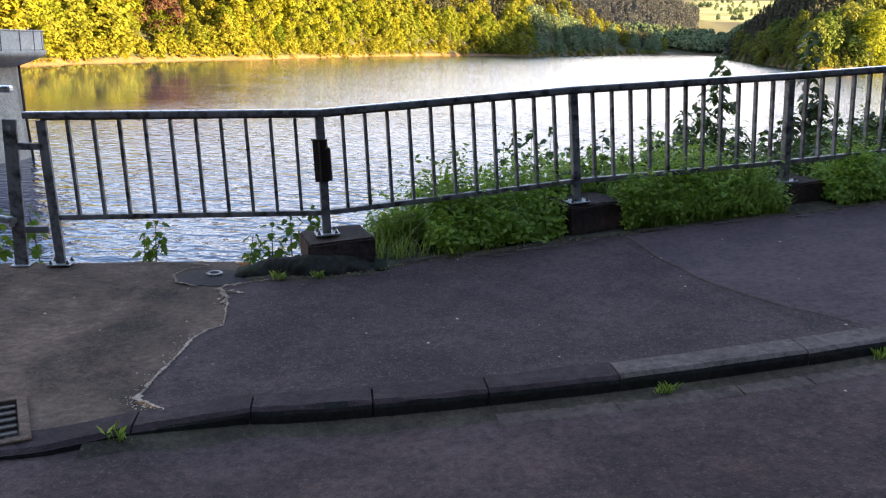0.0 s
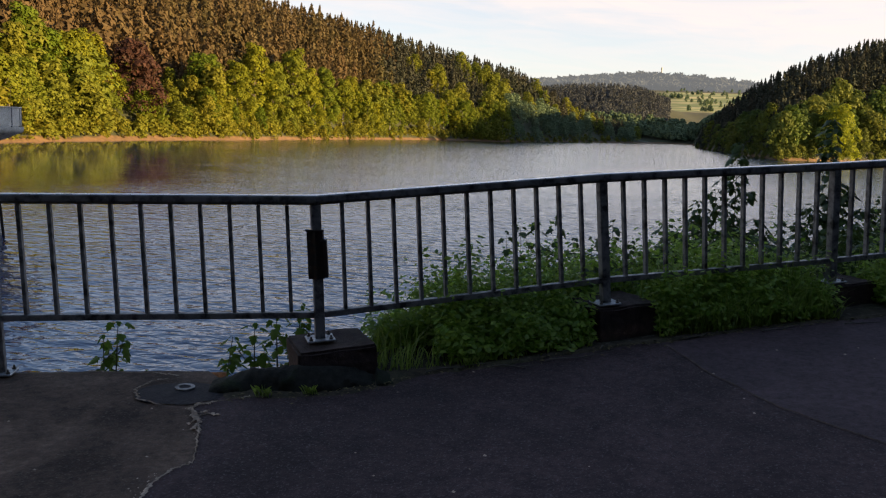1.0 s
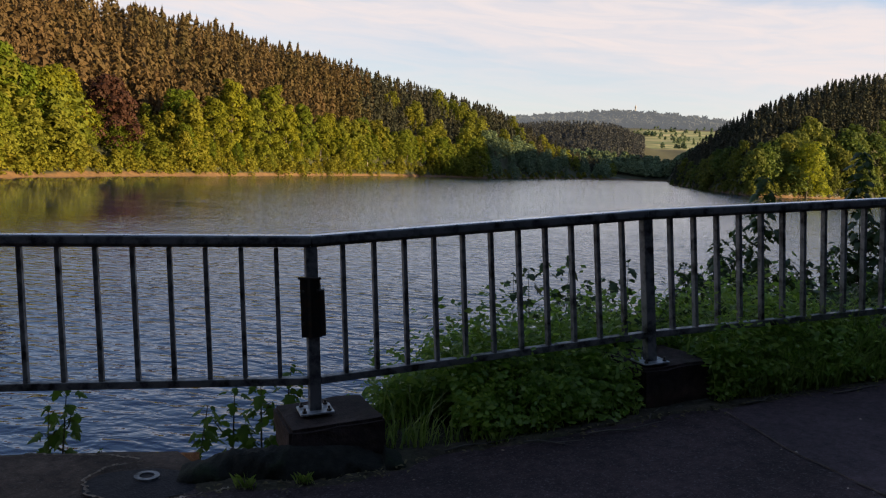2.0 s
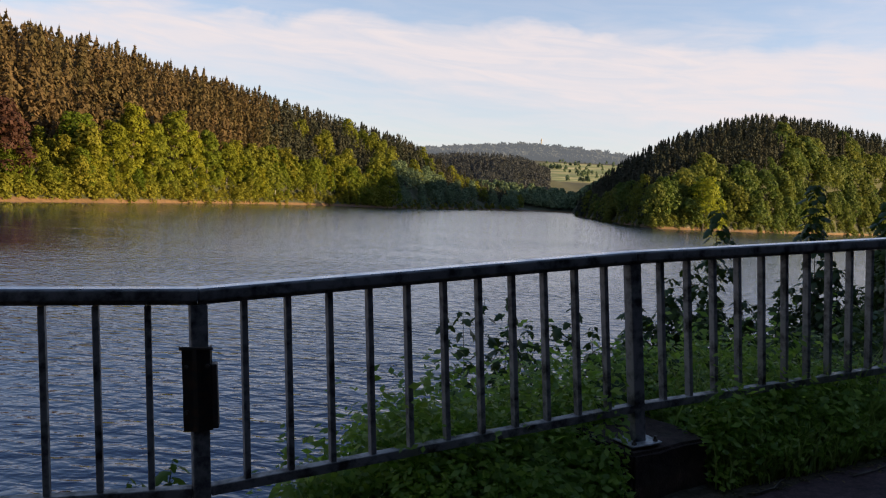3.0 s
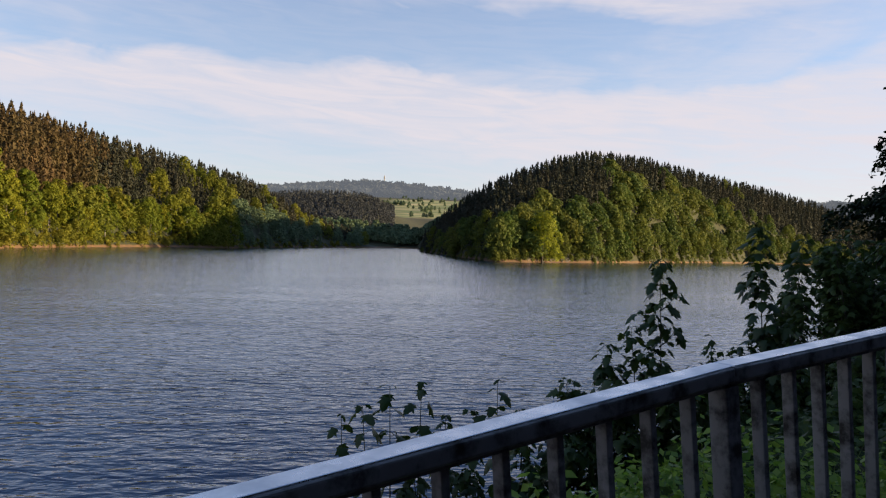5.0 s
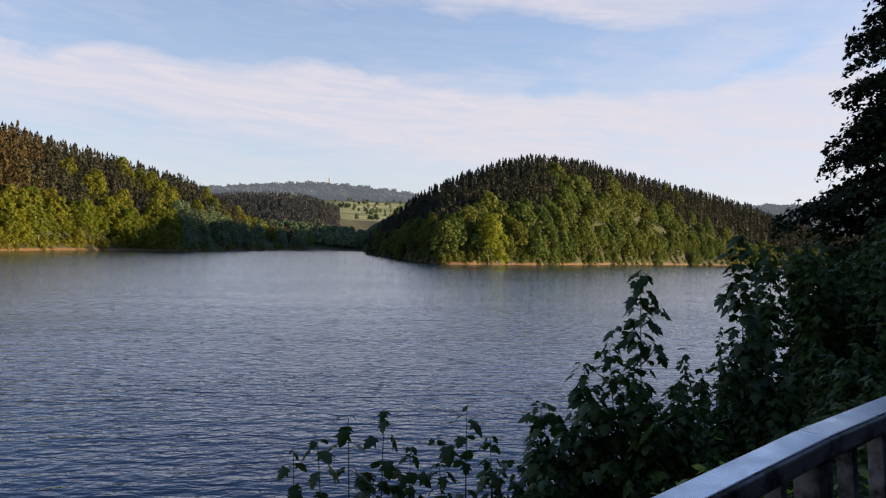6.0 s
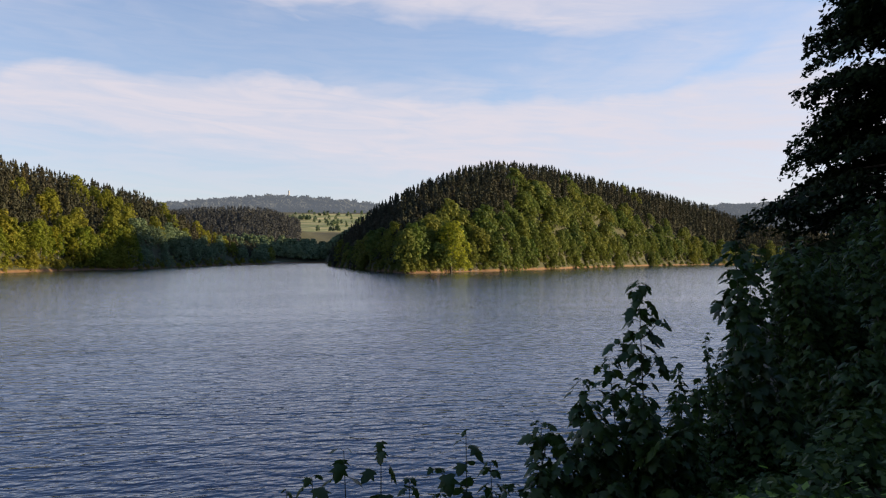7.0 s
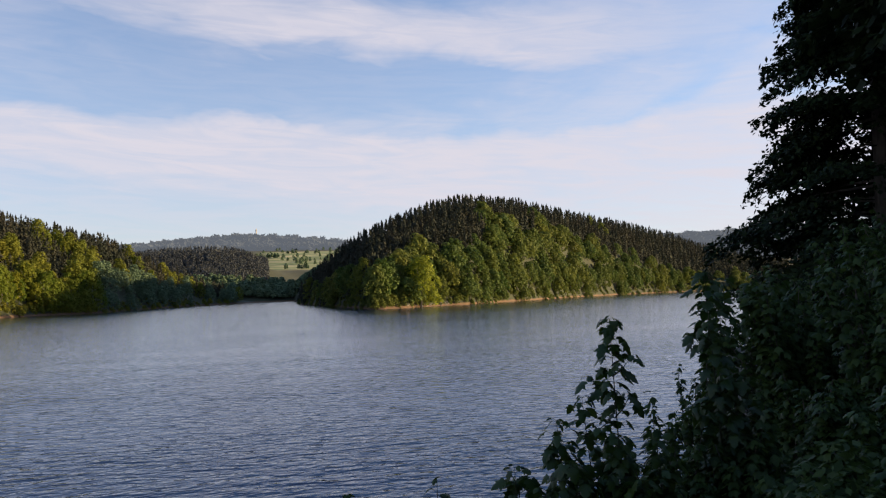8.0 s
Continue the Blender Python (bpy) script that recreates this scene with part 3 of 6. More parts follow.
def build_road():
    def rd(u, v):
        x = -9 + 25 * u
        yk = float(kerb_y(x))
        y = yk - 11.0 * v ** 1.4
        return x, y, float(gz(x) - kerb_h(x)) + 0.02 * min(1, v * 3) + wob(x, y, 0.005) * min(1, v * 30)
    tagged(new("road", grid_mesh("road", rd, 90, 40, ROAD)), "worn grey asphalt road with fine chippings", "road", kind="structure")

    def seam_x(v):
        return float(np.interp(v, [0, 0.18, 0.42, 0.65, 0.85, 1.0], [2.72, 2.47, 2.27, 2.195, 2.19, 2.19])) + 0.012 * noise.noise(Vector((v * 9, 0, 1)))

    def asph_new(u, v):
        x0 = seam_x(v)
        x = x0 + (16 - x0) * u ** 1.3
        yk = float(kerb_y(x)) + 0.155
        y = yk * (1 - v) + float(back_y(x)) * v
        return x, y, float(gz(x)) + wob(x, y) + 0.006 * min(1.0, u * 40)

    def asph(u, v):
        x0 = float(crack_x(v))
        x = x0 + (seam_x(v) - x0) * u
        yk = float(kerb_y(x)) + 0.155
        y = yk * (1 - v) + float(back_y(x)) * v
        return x, y, float(gz(x)) + wob(x, y)
    pav = tagged(new("pavement", grid_mesh("pavement", asph, 90, 44, ASPHALT)), "dark patched asphalt footpath behind a low kerb", "pavement", kind="structure")

    tagged(new("pavement", grid_mesh("pavement", asph_new, 60, 40, ASPHALT_NEW)), "smoother newer asphalt field of the footpath", "pavement", kind="structure")

    bm = bmesh.new()
    last = None
    for v in np.linspace(0.03, 0.95, 160):
        x = seam_x(v)
        y = (float(kerb_y(x)) + 0.155) * (1 - v) + float(back_y(x)) * v
        w = 0.004 + 0.006 * max(0.0, noise.noise(Vector((v * 31, 4, 2))) + 0.15) if noise.noise(Vector((v * 12, 7, 1))) > -0.25 else 0.0015
        z = float(gz(x)) + wob(x, y) + 0.009
        row = (bm.verts.new((x - w, y, z - 0.004)), bm.verts.new((x, y, z)), bm.verts.new((x + w, y, z - 0.001)))
        if last:
            bm.faces.new((last[0], last[1], row[1], row[0])); bm.faces.new((last[1], last[2], row[2], row[1]))
        last = row
    part("asphalt_seam", bm, GUTTER, pav, "pale worn seam between two fields of asphalt")

    def slab(u, v):
        x1 = float(crack_x(v))
        x = -8 + (x1 + 8) * u ** 0.6
        yk = float(kerb_y(x)) + 0.12
        y = yk * (1 - v) + float(back_y(x)) * v
        return x, y, float(gz(x)) + wob(x, y, 0.008) - 0.006
    tagged(new("pavement_slab", grid_mesh("pavement_slab", slab, 60, 44, SLAB)), "weathered brownish concrete slab with worn edges", "pavement", kind="structure")
    # front lip of the slab towards the water
    bm = bmesh.new()
    xs = np.linspace(-8, -0.55, 60)
    rows = []
    for x in xs:
        d = 0.012 * noise.noise(Vector((x * 5, 0, 0)))
        z = float(gz(x)) - 0.008
        rows.append([bm.verts.new(p) for p in ((x, 0.045, z), (x, 0.07 + d, z - 0.012), (x, 0.075 + d, z - 0.30), (x, 0.02, z - 0.31))])
    for a, b in zip(rows, rows[1:]):
        for k in range(3):
            bm.faces.new((a[k], b[k], b[k + 1], a[k + 1]))
    part("slab_edge", bm, SLAB, pav)
    # mortar line where slab and asphalt meet
    rng = np.random.default_rng(5)
    bm = bmesh.new()
    prev = None
    for v in np.linspace(0.0, 0.80, 200):
        x0 = float(crack_x(v)) + rng.normal(0, 0.004)
        yk = float(kerb_y(x0)) + 0.14
        y = yk * (1 - v) + float(back_y(x0)) * v
        w = (0.0025 + 0.011 * max(0, noise.noise(Vector((v * 23, 2, 0))) + 0.2)) * (1.9 if v < 0.14 else 1.0) * (0.25 if 0.40 < v < 0.56 else 1.0) * rng.uniform(0.6, 1.3)
        z = float(gz(x0)) + wob(x0, y) + 0.004
        a, c, b = bm.verts.new((x0 - w * 1.5, y, z)), bm.verts.new((x0, y + 0.003, z + 0.004)), bm.verts.new((x0 + w, y, z))
        if prev:
            bm.faces.new((prev[0], prev[1], c, a)); bm.faces.new((prev[1], prev[2], b, c))
        prev = (a, c, b)
    part("mortar_line", bm, MORTAR, pav, "crumbling pale mortar joint")
    # crumbs and lime scale strewn along the joint
    V, F = [], []
    for k in range(300):
        v = rng.uniform(0.0, 0.40) if k % 3 else rng.uniform(0.0, 0.10)
        if k % 5 == 0:
            v = rng.uniform(0.58, 0.86)
        x = float(crack_x(v)) - abs(rng.normal(0, 0.045)) + 0.01
        y = (float(kerb_y(x)) + 0.14) * (1 - v) + float(back_y(x)) * v + rng.normal(0, 0.01)
        z = float(gz(x)) + wob(x, y) - 0.003
        q = rng.uniform(0.001, 0.0048)
        a0, o = rng.uniform(0, 6.28), len(V)
        V.append((x, y, z + q * 0.7))
        V += [(x + q * rng.uniform(0.6, 1.5) * math.cos(a0 + 1.257 * i), y + q * rng.uniform(0.6, 1.5) * math.sin(a0 + 1.257 * i), z) for i in range(5)]
        F += [(o, o + 1 + i, o + 1 + (i + 1) % 5) for i in range(5)]
    tagged(new("mortar_crumbs", fast_mesh("mortar_crumbs", V, F, MORTAR)), "pale lime crumbs strewn along the crumbling joint", "crumbs", kind="stuff")
    # pale cracked mortar round the tarred patch
    def vein(pts, w0, seed):
        r2 = np.random.default_rng(seed)
        b = bmesh.new()
        last = None
        xs, ys = zip(*pts)
        for q in np.linspace(0, len(pts) - 1, 14 * (len(pts) - 1)):
            x, y = float(np.interp(q, range(len(pts)), xs)) + r2.normal(0, 0.006), float(np.interp(q, range(len(pts)), ys)) + r2.normal(0, 0.006)
            w = w0 * r2.uniform(0.3, 1.4)
            z = float(gz(x)) + wob(x, y) + 0.007
            row = (b.verts.new((x - w, y - w * 0.4, z - 0.002)), b.verts.new((x, y, z + 0.002)), b.verts.new((x + w, y + w * 0.4, z - 0.002)))
            if last:
                b.faces.new((last[0], last[1], row[1], row[0])); b.faces.new((last[1], last[2], row[2], row[1]))
            last = row
        part("mortar_vein", b, MORTAR, pav)
    vein([(-0.78, -0.10), (-0.93, -0.16), (-0.99, -0.30), (-0.94, -0.45), (-0.80, -0.56)], 0.007, 1)
    vein([(-0.62, -0.84), (-0.60, -0.72), (-0.66, -0.62), (-0.62, -0.55), (-0.50, -0.50), (-0.36, -0.43)], 0.006, 2)
    vein([(-0.62, -0.74), (-0.54, -0.69), (-0.50, -0.72)], 0.009, 3)
    vein([(-0.60, -0.90), (-0.58, -0.80), (-0.63, -0.70), (-0.56, -0.66)], 0.012, 4)
    vein([(-2.0, -0.02), (-1.6, 0.0), (-1.3, 0.02), (-1.0, 0.0), (-0.8, -0.06)], 0.006, 5)
    # tarred round patch with its cover ring
    bm = bmesh.new()
    cx, cy = -0.74, -0.36
    ctr = bm.verts.new((cx, cy, float(gz(cx)) + 0.012))
    rim = []
    for k in range(30):
        a = 2 * math.pi * k / 30
        q = 0.24 * (1 + 0.10 * noise.noise(Vector((math.cos(a) * 2, math.sin(a) * 2, 7))))
        rim.append(bm.verts.new((cx + q * math.cos(a), cy + 0.75 * q * math.sin(a), float(gz(cx)) + 0.004)))
    for k in range(30):
        bm.faces.new((ctr, rim[k], rim[(k + 1) % 30]))
    part("tar_patch", bm, PATCH, pav)


def build_kerb():
    kerb = tagged(empty("kerb"), "low worn kerb of concrete stones beside the footpath", "kerb", kind="structure")
    rng = np.random.default_rng(8)
    joints = [-8.9, -8.0, -7.2, -6.4, -5.6, -4.8, -4.0, -3.2, -2.4, -1.7, -1.2, -0.74, -0.286, 0.229, 0.735, 1.33, 2.25, 3.17, 4.1, 5.0, 5.95, 6.9, 7.8, 8.7]
    for a, b in zip(joints, joints[1:]):
        light = a > 1.2
        bm = bmesh.new()
        g = 0.004
        rows = []
        n = 5
        for i in range(n + 1):
            x = a + g + (b - a - 2 * g) * i / n
            y, z, h = float(kerb_y(x)), float(gz(x)), float(kerb_h(x))
            j = rng.normal(0, 0.002, 4)
            prof = [(0.165, -h - 0.02), (0.165, 0.006 + j[0]), (0.03, 0.006 + j[1]), (0.008, -0.008 + j[2]), (0.0, -0.03 * h / 0.1), (-0.006 + j[3], -h - 0.03)]
            rows.append([bm.verts.new((x, y + p, z + q)) for p, q in prof])
        for r0, r1 in zip(rows, rows[1:]):
            for k in range(5):
                bm.faces.new((r0[k], r1[k], r1[k + 1], r0[k + 1]))
        bm.faces.new(rows[0]); bm.faces.new(rows[-1])
        ob = part("kerb_stone", bm, KERB_LIGHT if light else KERB_DARK, kerb, "pale concrete kerb stone" if light else "")
        # Front and back faces get a darker material than the top.
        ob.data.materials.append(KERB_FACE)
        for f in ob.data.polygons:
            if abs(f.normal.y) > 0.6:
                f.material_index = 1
    # Backing strip added to close the gaps between the stones.
    bm = bmesh.new()
    prev = None
    for x in np.linspace(-8.9, 8.7, 160):
        y, z, h = float(kerb_y(x)), float(gz(x)), float(kerb_h(x))
        row = [bm.verts.new(p) for p in ((x, y + 0.17, z - 0.012), (x, y + 0.030, z - 0.012), (x, y + 0.022, z - h - 0.04))]
        if prev:
            for k in range(2):
                bm.faces.new((prev[k], row[k], row[k + 1], prev[k + 1]))
        prev = row
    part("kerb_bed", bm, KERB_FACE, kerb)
    gut = tagged(empty("gutter"), "pale worn gutter strip between kerb and road", "gutter", kind="structure")
    gj = [0.75, 1.28, 1.85, 2.19, 2.9, 3.6, 4.3, 5.1, 6.0]
    for a, b in zip(gj, gj[1:]):
        bm = bmesh.new()
        rows = []
        for i in range(7):
            x = a + 0.005 + (b - a - 0.010) * i / 6
            y, z = float(kerb_y(x)), float(gz(x) - kerb_h(x))
            w = 0.155 + 0.03 * noise.noise(Vector((x * 4, 1, 0)))
            rows.append([bm.verts.new(p) for p in ((x, y - 0.055, z + 0.002), (x, y - 0.06, z + 0.009), (x, y - w, z + 0.008), (x, y - w - 0.02, z - 0.002))])
        for r0, r1 in zip(rows, rows[1:]):
            for k in range(3):
                bm.faces.new((r0[k], r1[k], r1[k + 1], r0[k + 1]))
        part("gutter_slab", bm, GUTTER, gut)


def build_litter():
    """Dark crumbs of soil and leaves along the kerb's foot."""
    bm = bmesh.new()
    prev = None
    for x in np.linspace(-0.9, 8.5, 240):
        y, z = float(kerb_y(x)), float(gz(x) - kerb_h(x))
        w = 0.10 + 0.06 * noise.noise(Vector((x * 3.1, 5, 0))) + 0.02 * noise.noise(Vector((x * 17, 5, 0)))
        row = [bm.verts.new(p) for p in ((x, y + 0.001, z + 0.022), (x, y - 0.025, z + 0.016 + 0.006 * noise.noise(Vector((x * 20, 0, 0)))), (x, y - w - 0.02, z + 0.001))]
        if prev:
            for k in range(2):
                bm.faces.new((prev[k], row[k], row[k + 1], prev[k + 1]))
        prev = row
    tagged(part("kerb_litter", bm, DEBRIS), "dark strip of soil and leaf litter along the kerb", "litter", kind="stuff")
    # soil, twigs and dead leaves along the edge of the grass
    bm = bmesh.new()
    prev = None
    for x in np.linspace(-0.52, 6.0, 260):
        y, z = float(back_y(x)), float(gz(x))
        hump = float(np.interp(x, [-0.6, -0.5, 0.35, 0.6], [0.0, 0.17, 0.17, 0.0]))
        w = hump + 0.05 + 0.05 * noise.noise(Vector((x * 2.3, 9, 0))) + 0.03 * noise.noise(Vector((x * 13, 9, 0)))
        row = [bm.verts.new(p) for p in ((x, y + 0.03, z + 0.016), (x, y - 0.4 * w, z + 0.014 + 0.008 * noise.noise(Vector((x * 16, 3, 0)))), (x, y - w, z - 0.004))]
        if prev:
            for k in range(2):
                bm.faces.new((prev[k], row[k], row[k + 1], prev[k + 1]))
        prev = row
    tagged(part("edge_litter", bm, DEBRIS, smooth=True), "brown soil and dead leaves along the grass edge", "litter", kind="stuff")
    rng = np.random.default_rng(78)
    V, F = [], []
    for k in range(520):
        x = rng.uniform(-0.55, 5.5)
        hump = float(np.interp(x, [-0.6, -0.5, 0.35, 0.6], [0.0, 0.17, 0.17, 0.0]))
        y = float(back_y(x)) - hump * rng.uniform(0.6, 1.1) - abs(rng.normal(0, 0.05)) - 0.01
        z = float(gz(x)) + 0.012
        q, a = rng.uniform(0.004, 0.013), rng.uniform(0, 6.28)
        ca, sa = q * math.cos(a), q * math.sin(a)
        o = len(V)
        V += [(x - ca * 1.6, y - sa * 1.6, z), (x + sa * 0.6, y - ca * 0.6, z + 0.5 * q), (x + ca * 1.6, y + sa * 1.6, z + 0.002), (x - sa * 0.6, y + ca * 0.6, z + 0.3 * q)]
        F.append((o, o + 1, o + 2, o + 3))
    tagged(new("dead_leaves", fast_mesh("dead_leaves", V, F, LITTER)), "small dry brown leaves on the asphalt's edge", "leaf litter", kind="stuff")
    rng = np.random.default_rng(79)
    V, F = [], []
    for k in range(64):
        x = rng.uniform(-2.6, 5.0)
        on_road = k % 3 == 0
        y = float(kerb_y(x)) - rng.uniform(0.12, 2.2) if on_road else rng.uniform(float(kerb_y(x)) + 0.2, float(back_y(x)) - 0.05)
        z = float(gz(x)) - (float(kerb_h(x)) - 0.022 if on_road else -0.008)
        q, a = rng.uniform(0.004, 0.011), rng.uniform(0, 6.28)
        o = len(V)
        V.append((x, y, z + 0.6 * q))
        V += [(x + q * rng.uniform(0.6, 1.3) * math.cos(a + 1.257 * i), y + q * rng.uniform(0.5, 1.1) * math.sin(a + 1.257 * i), z) for i in range(5)]
        F += [(o, o + 1 + i, o + 1 + (i + 1) % 5) for i in range(5)]
    tagged(new("grit", fast_mesh("grit", V, F, MORTAR)), "small pale stone chips scattered over the asphalt", "grit", kind="stuff")
    for k, (x, ln, turn) in enumerate(((0.62, 0.42, 12), (1.02, 0.30, -8), (1.36, 0.46, 9), (2.35, 0.26, 20), (2.9, 0.34, 6), (3.5, 0.22, -14), (1.75, 0.18, 50))):
        y = float(back_y(x)) - 0.06 - 0.03 * (k % 3)
        z = float(gz(x)) + 0.016
        c, q = math.cos(radians(turn)), math.sin(radians(turn))
        pts = [(x + c * ln * u, y + q * ln * u + 0.015 * math.sin(5 * u + k), z + 0.085 * c * ln * u + 0.005 * math.sin(9 * u)) for u in (0, 0.25, 0.5, 0.75, 1)]
        bm = bmesh.new()
        tube(bm, pts, [0.005, 0.0045, 0.004, 0.003, 0.0015], 6)
        tube(bm, [pts[2], (pts[2][0] + 0.05 * c, pts[2][1] - 0.045, pts[2][2] + 0.006)], [0.003, 0.001], 5)
        tagged(part("twig", bm, BARK, smooth=True), "thin brown dry twig lying on the asphalt's edge", "twig", group="twigs by the grass")
    rng = np.random.default_rng(77)
    for x, y, s, n in ((-0.78, -2.50, 0.07, 26), (1.52, -2.37, 0.055, 36), (2.62, -2.27, 0.06, 36), (3.4, -2.2, 0.07, 30), (-0.30, -0.44, 0.06, 40), (-0.05, -0.42, 0.05, 40), (0.9, -0.12, 0.07, 30)):
        V, F = [], []
        for k in range(n):
            a, b, q = rng.uniform(0, 6.28), rng.uniform(0, 6.28), rng.uniform(0, s * 0.6)
            h, w = s * rng.uniform(0.5, 1.3), 0.0022
            px, py = q * math.cos(b) * 1.6, q * math.sin(b) * 0.5
            ca, sa = math.cos(a), math.sin(a)
            o = len(V)
            V += [(px - w * sa, py + w * ca, 0), (px + w * sa, py - w * ca, 0), (px + 0.3 * h * ca, py + 0.3 * h * sa, h * 0.7), (px + 0.6 * h * ca, py + 0.6 * h * sa, h * 0.85)]
            F += [(o, o + 1, o + 2), (o, o + 2, o + 3)]
        ob = new("grass_tuft", fast_mesh("grass_tuft", V, F, GRASS))
        on_road = y < float(kerb_y(x))
        ob.location = (x, y, float(gz(x)) - (float(kerb_h(x)) if on_road else 0) + 0.004)
        tagged(ob, "small grass tuft rooted in a joint", "grass tuft", group="grass tufts")


def build_drain():
    d = tagged(empty("drain_grate"), "cast-iron drain grating sunk in the slab", "drain")
    d.matrix_world = pose(-1.37, -2.42, float(gz(-1.4)) + 0.004, 0, 0, 22)
    bm = bmesh.new()
    for p, s in (((0, 0.2, 0), (0.44, 0.04, 0.03)), ((0, -0.2, 0), (0.44, 0.04, 0.03)), ((0.2, 0, 0.0015), (0.04, 0.37, 0.03)), ((-0.2, 0, 0.0015), (0.04, 0.37, 0.03))):
        box(bm, s, pose(*p), 0.004, 1)
    part("frame", bm, SLAB, d, "frame caked with grey dirt")
    for k in range(5):
        bm = bmesh.new()
        box(bm, (0.35, 0.028, 0.026), pose(0, -0.13 + 0.065 * k, -0.004), 0.004, 1)
        part("bar", bm, IRON, d)
    # Thin tar-dark plate among the bars stands in for the shaded depth.
    bm = bmesh.new()
    box(bm, (0.36, 0.36, 0.01), pose(0, 0, -0.008))
    part("dark_pit_plate", bm, PATCH, d)


def build_valve_cap():
    c = tagged(empty("valve_cap"), "small round steel cap set in a tarred patch", "cap")
    c.matrix_world = pose(-0.731, -0.30, float(gz(-0.73)) + 0.010)
    bm = bmesh.new(); ring_disc(bm, 0.032, 0.054, 0.0, 0.010)
    part("ring", bm, RAIL, c, "dull grey steel ring")
    # Tar-dark disc inside the ring, in place of the dark hole.
    bm = bmesh.new(); ring_disc(bm, 0.001, 0.033, 0.0, 0.005)
    part("hole_disc", bm, PATCH, c)


# ---------------------------------------------------------------- railing
LEAN = Vector((-0.060, 0.014, 0.81)).normalized()      # the posts stand square to the climbing road
POST_Z = [-0.205, 0.0, 0.172, 0.289, 0.43, 0.57, 0.71]
UNDER = [0.757, 0.804, 0.977, 1.105, 1.245, 1.385, 1.525]     # underside of the handrail at each post
BAR_Z = [0.115, 0.150, 0.330, 0.448, 0.59, 0.73, 0.87]


HEAD = [(-1.838, 0.03), (-0.046, 0.019), (1.797, 0.318), (3.645, 0.588), (5.478, 0.885), (7.311, 1.177), (9.144, 1.469)]


def on_post(i, z):
    a = Vector((FENCE[i][0], FENCE[i][1], POST_Z[i]))
    b = Vector((HEAD[i][0], HEAD[i][1], UNDER[i]))
    return a.lerp(b, (z - POST_Z[i]) / (UNDER[i] - POST_Z[i]))


def build_railing():
    rail = tagged(empty("railing"), "weathered galvanised steel railing with square bars", "railing")
    n = len(FENCE)
    for i in range(n):
        a, b = on_post(i, POST_Z[i]), on_post(i, UNDER[i])
        m, ln = beam_matrix(a, b, (0.15, -1, 0))
        bm = bmesh.new()
        box(bm, (ln, 0.058, 0.058), m, 0.005, 2)
        post = part("post", bm, RAIL, rail)
        bm = bmesh.new()
        ang = math.degrees(math.atan2(0.301, 1.879)) if i else 0
        s = 0.165 if i else 0.15
        box(bm, (s, s * 0.9, 0.010), pose(a.x, a.y, a.z + 0.005, 0, -4 if i else 0, ang), 0.002, 1)
        plate = part("base_plate", bm, PLATE, post, "bright galvanised base plate")
        for sx in (-1, 1):
            for sy in (-1, 1):
                bm = bmesh.new()
                q = pose(a.x, a.y, a.z, 0, -4 if i else 0, ang)
                ring_disc(bm, 0.001, 0.012, 0.010, 0.020, 6)
                ring_disc(bm, 0.001, 0.006, 0.018, 0.034, 8)
                bmesh.ops.transform(bm, matrix=q @ pose(sx * s * 0.36, sy * s * 0.32, 0), verts=bm.verts)
                part("bolt", bm, BOLT, plate)
    bars = [10, 11, 11, 11, 11, 11]
    for i in range(n - 1):
        a, b = on_post(i, UNDER[i]), on_post(i + 1, UNDER[i + 1])
        m, ln = beam_matrix(a, b)
        # handrail: a rounded cap bar over a flat web
        bm = bmesh.new()
        box(bm, (ln + (0.105 if i == 0 else 0.0), 0.078, 0.042), m @ pose(-0.05 if i == 0 else 0, 0, 0.032), 0.008, 3)
        bar = part("handrail", bm, RAIL, rail)
        # Bright strip added on top, in place of the sky's sheen on the bar.
        bm = bmesh.new()
        box(bm, (ln + (0.095 if i == 0 else -0.004), 0.066, 0.006), m @ pose(-0.05 if i == 0 else 0, 0, 0.0530), 0.0028, 2)
        part("sheen_strip", bm, RAIL_TOP, bar, "bright strip standing in for sky sheen on the handrail")
        bm = bmesh.new()
        box(bm, (ln - 0.004, 0.044, 0.012), m @ pose(0, 0, 0.005), 0.002, 1)
        part("handrail_web", bm, RAIL, rail)
        c, d = on_post(i, BAR_Z[i]), on_post(i + 1, BAR_Z[i + 1])
        m2, ln2 = beam_matrix(c, d)
        bm = bmesh.new()
        box(bm, (ln2 - 0.060, 0.048, 0.036), m2, 0.004, 2)
        part("bottom_rail", bm, RAIL, rail)
        k = bars[i]
        me = None
        for j in range(1, k + 1):
            u = j / (k + 1)
            p, q = c.lerp(d, u) + Vector((0, 0, 0.016)), a.lerp(b, u)
            mm, l3 = beam_matrix(p, q, (b - a).normalized().cross(Vector((0, 0, 1))))
            if me is None:
                bm = bmesh.new()
                box(bm, (l3, 0.021, 0.036), Matrix(), 0.002, 1)
                me = bpy.data.meshes.new("baluster"); bm.to_mesh(me); bm.free(); me.materials.append(RAIL)
            ob = new("baluster", me); ob.parent = rail
            ob.matrix_world = mm
    return rail


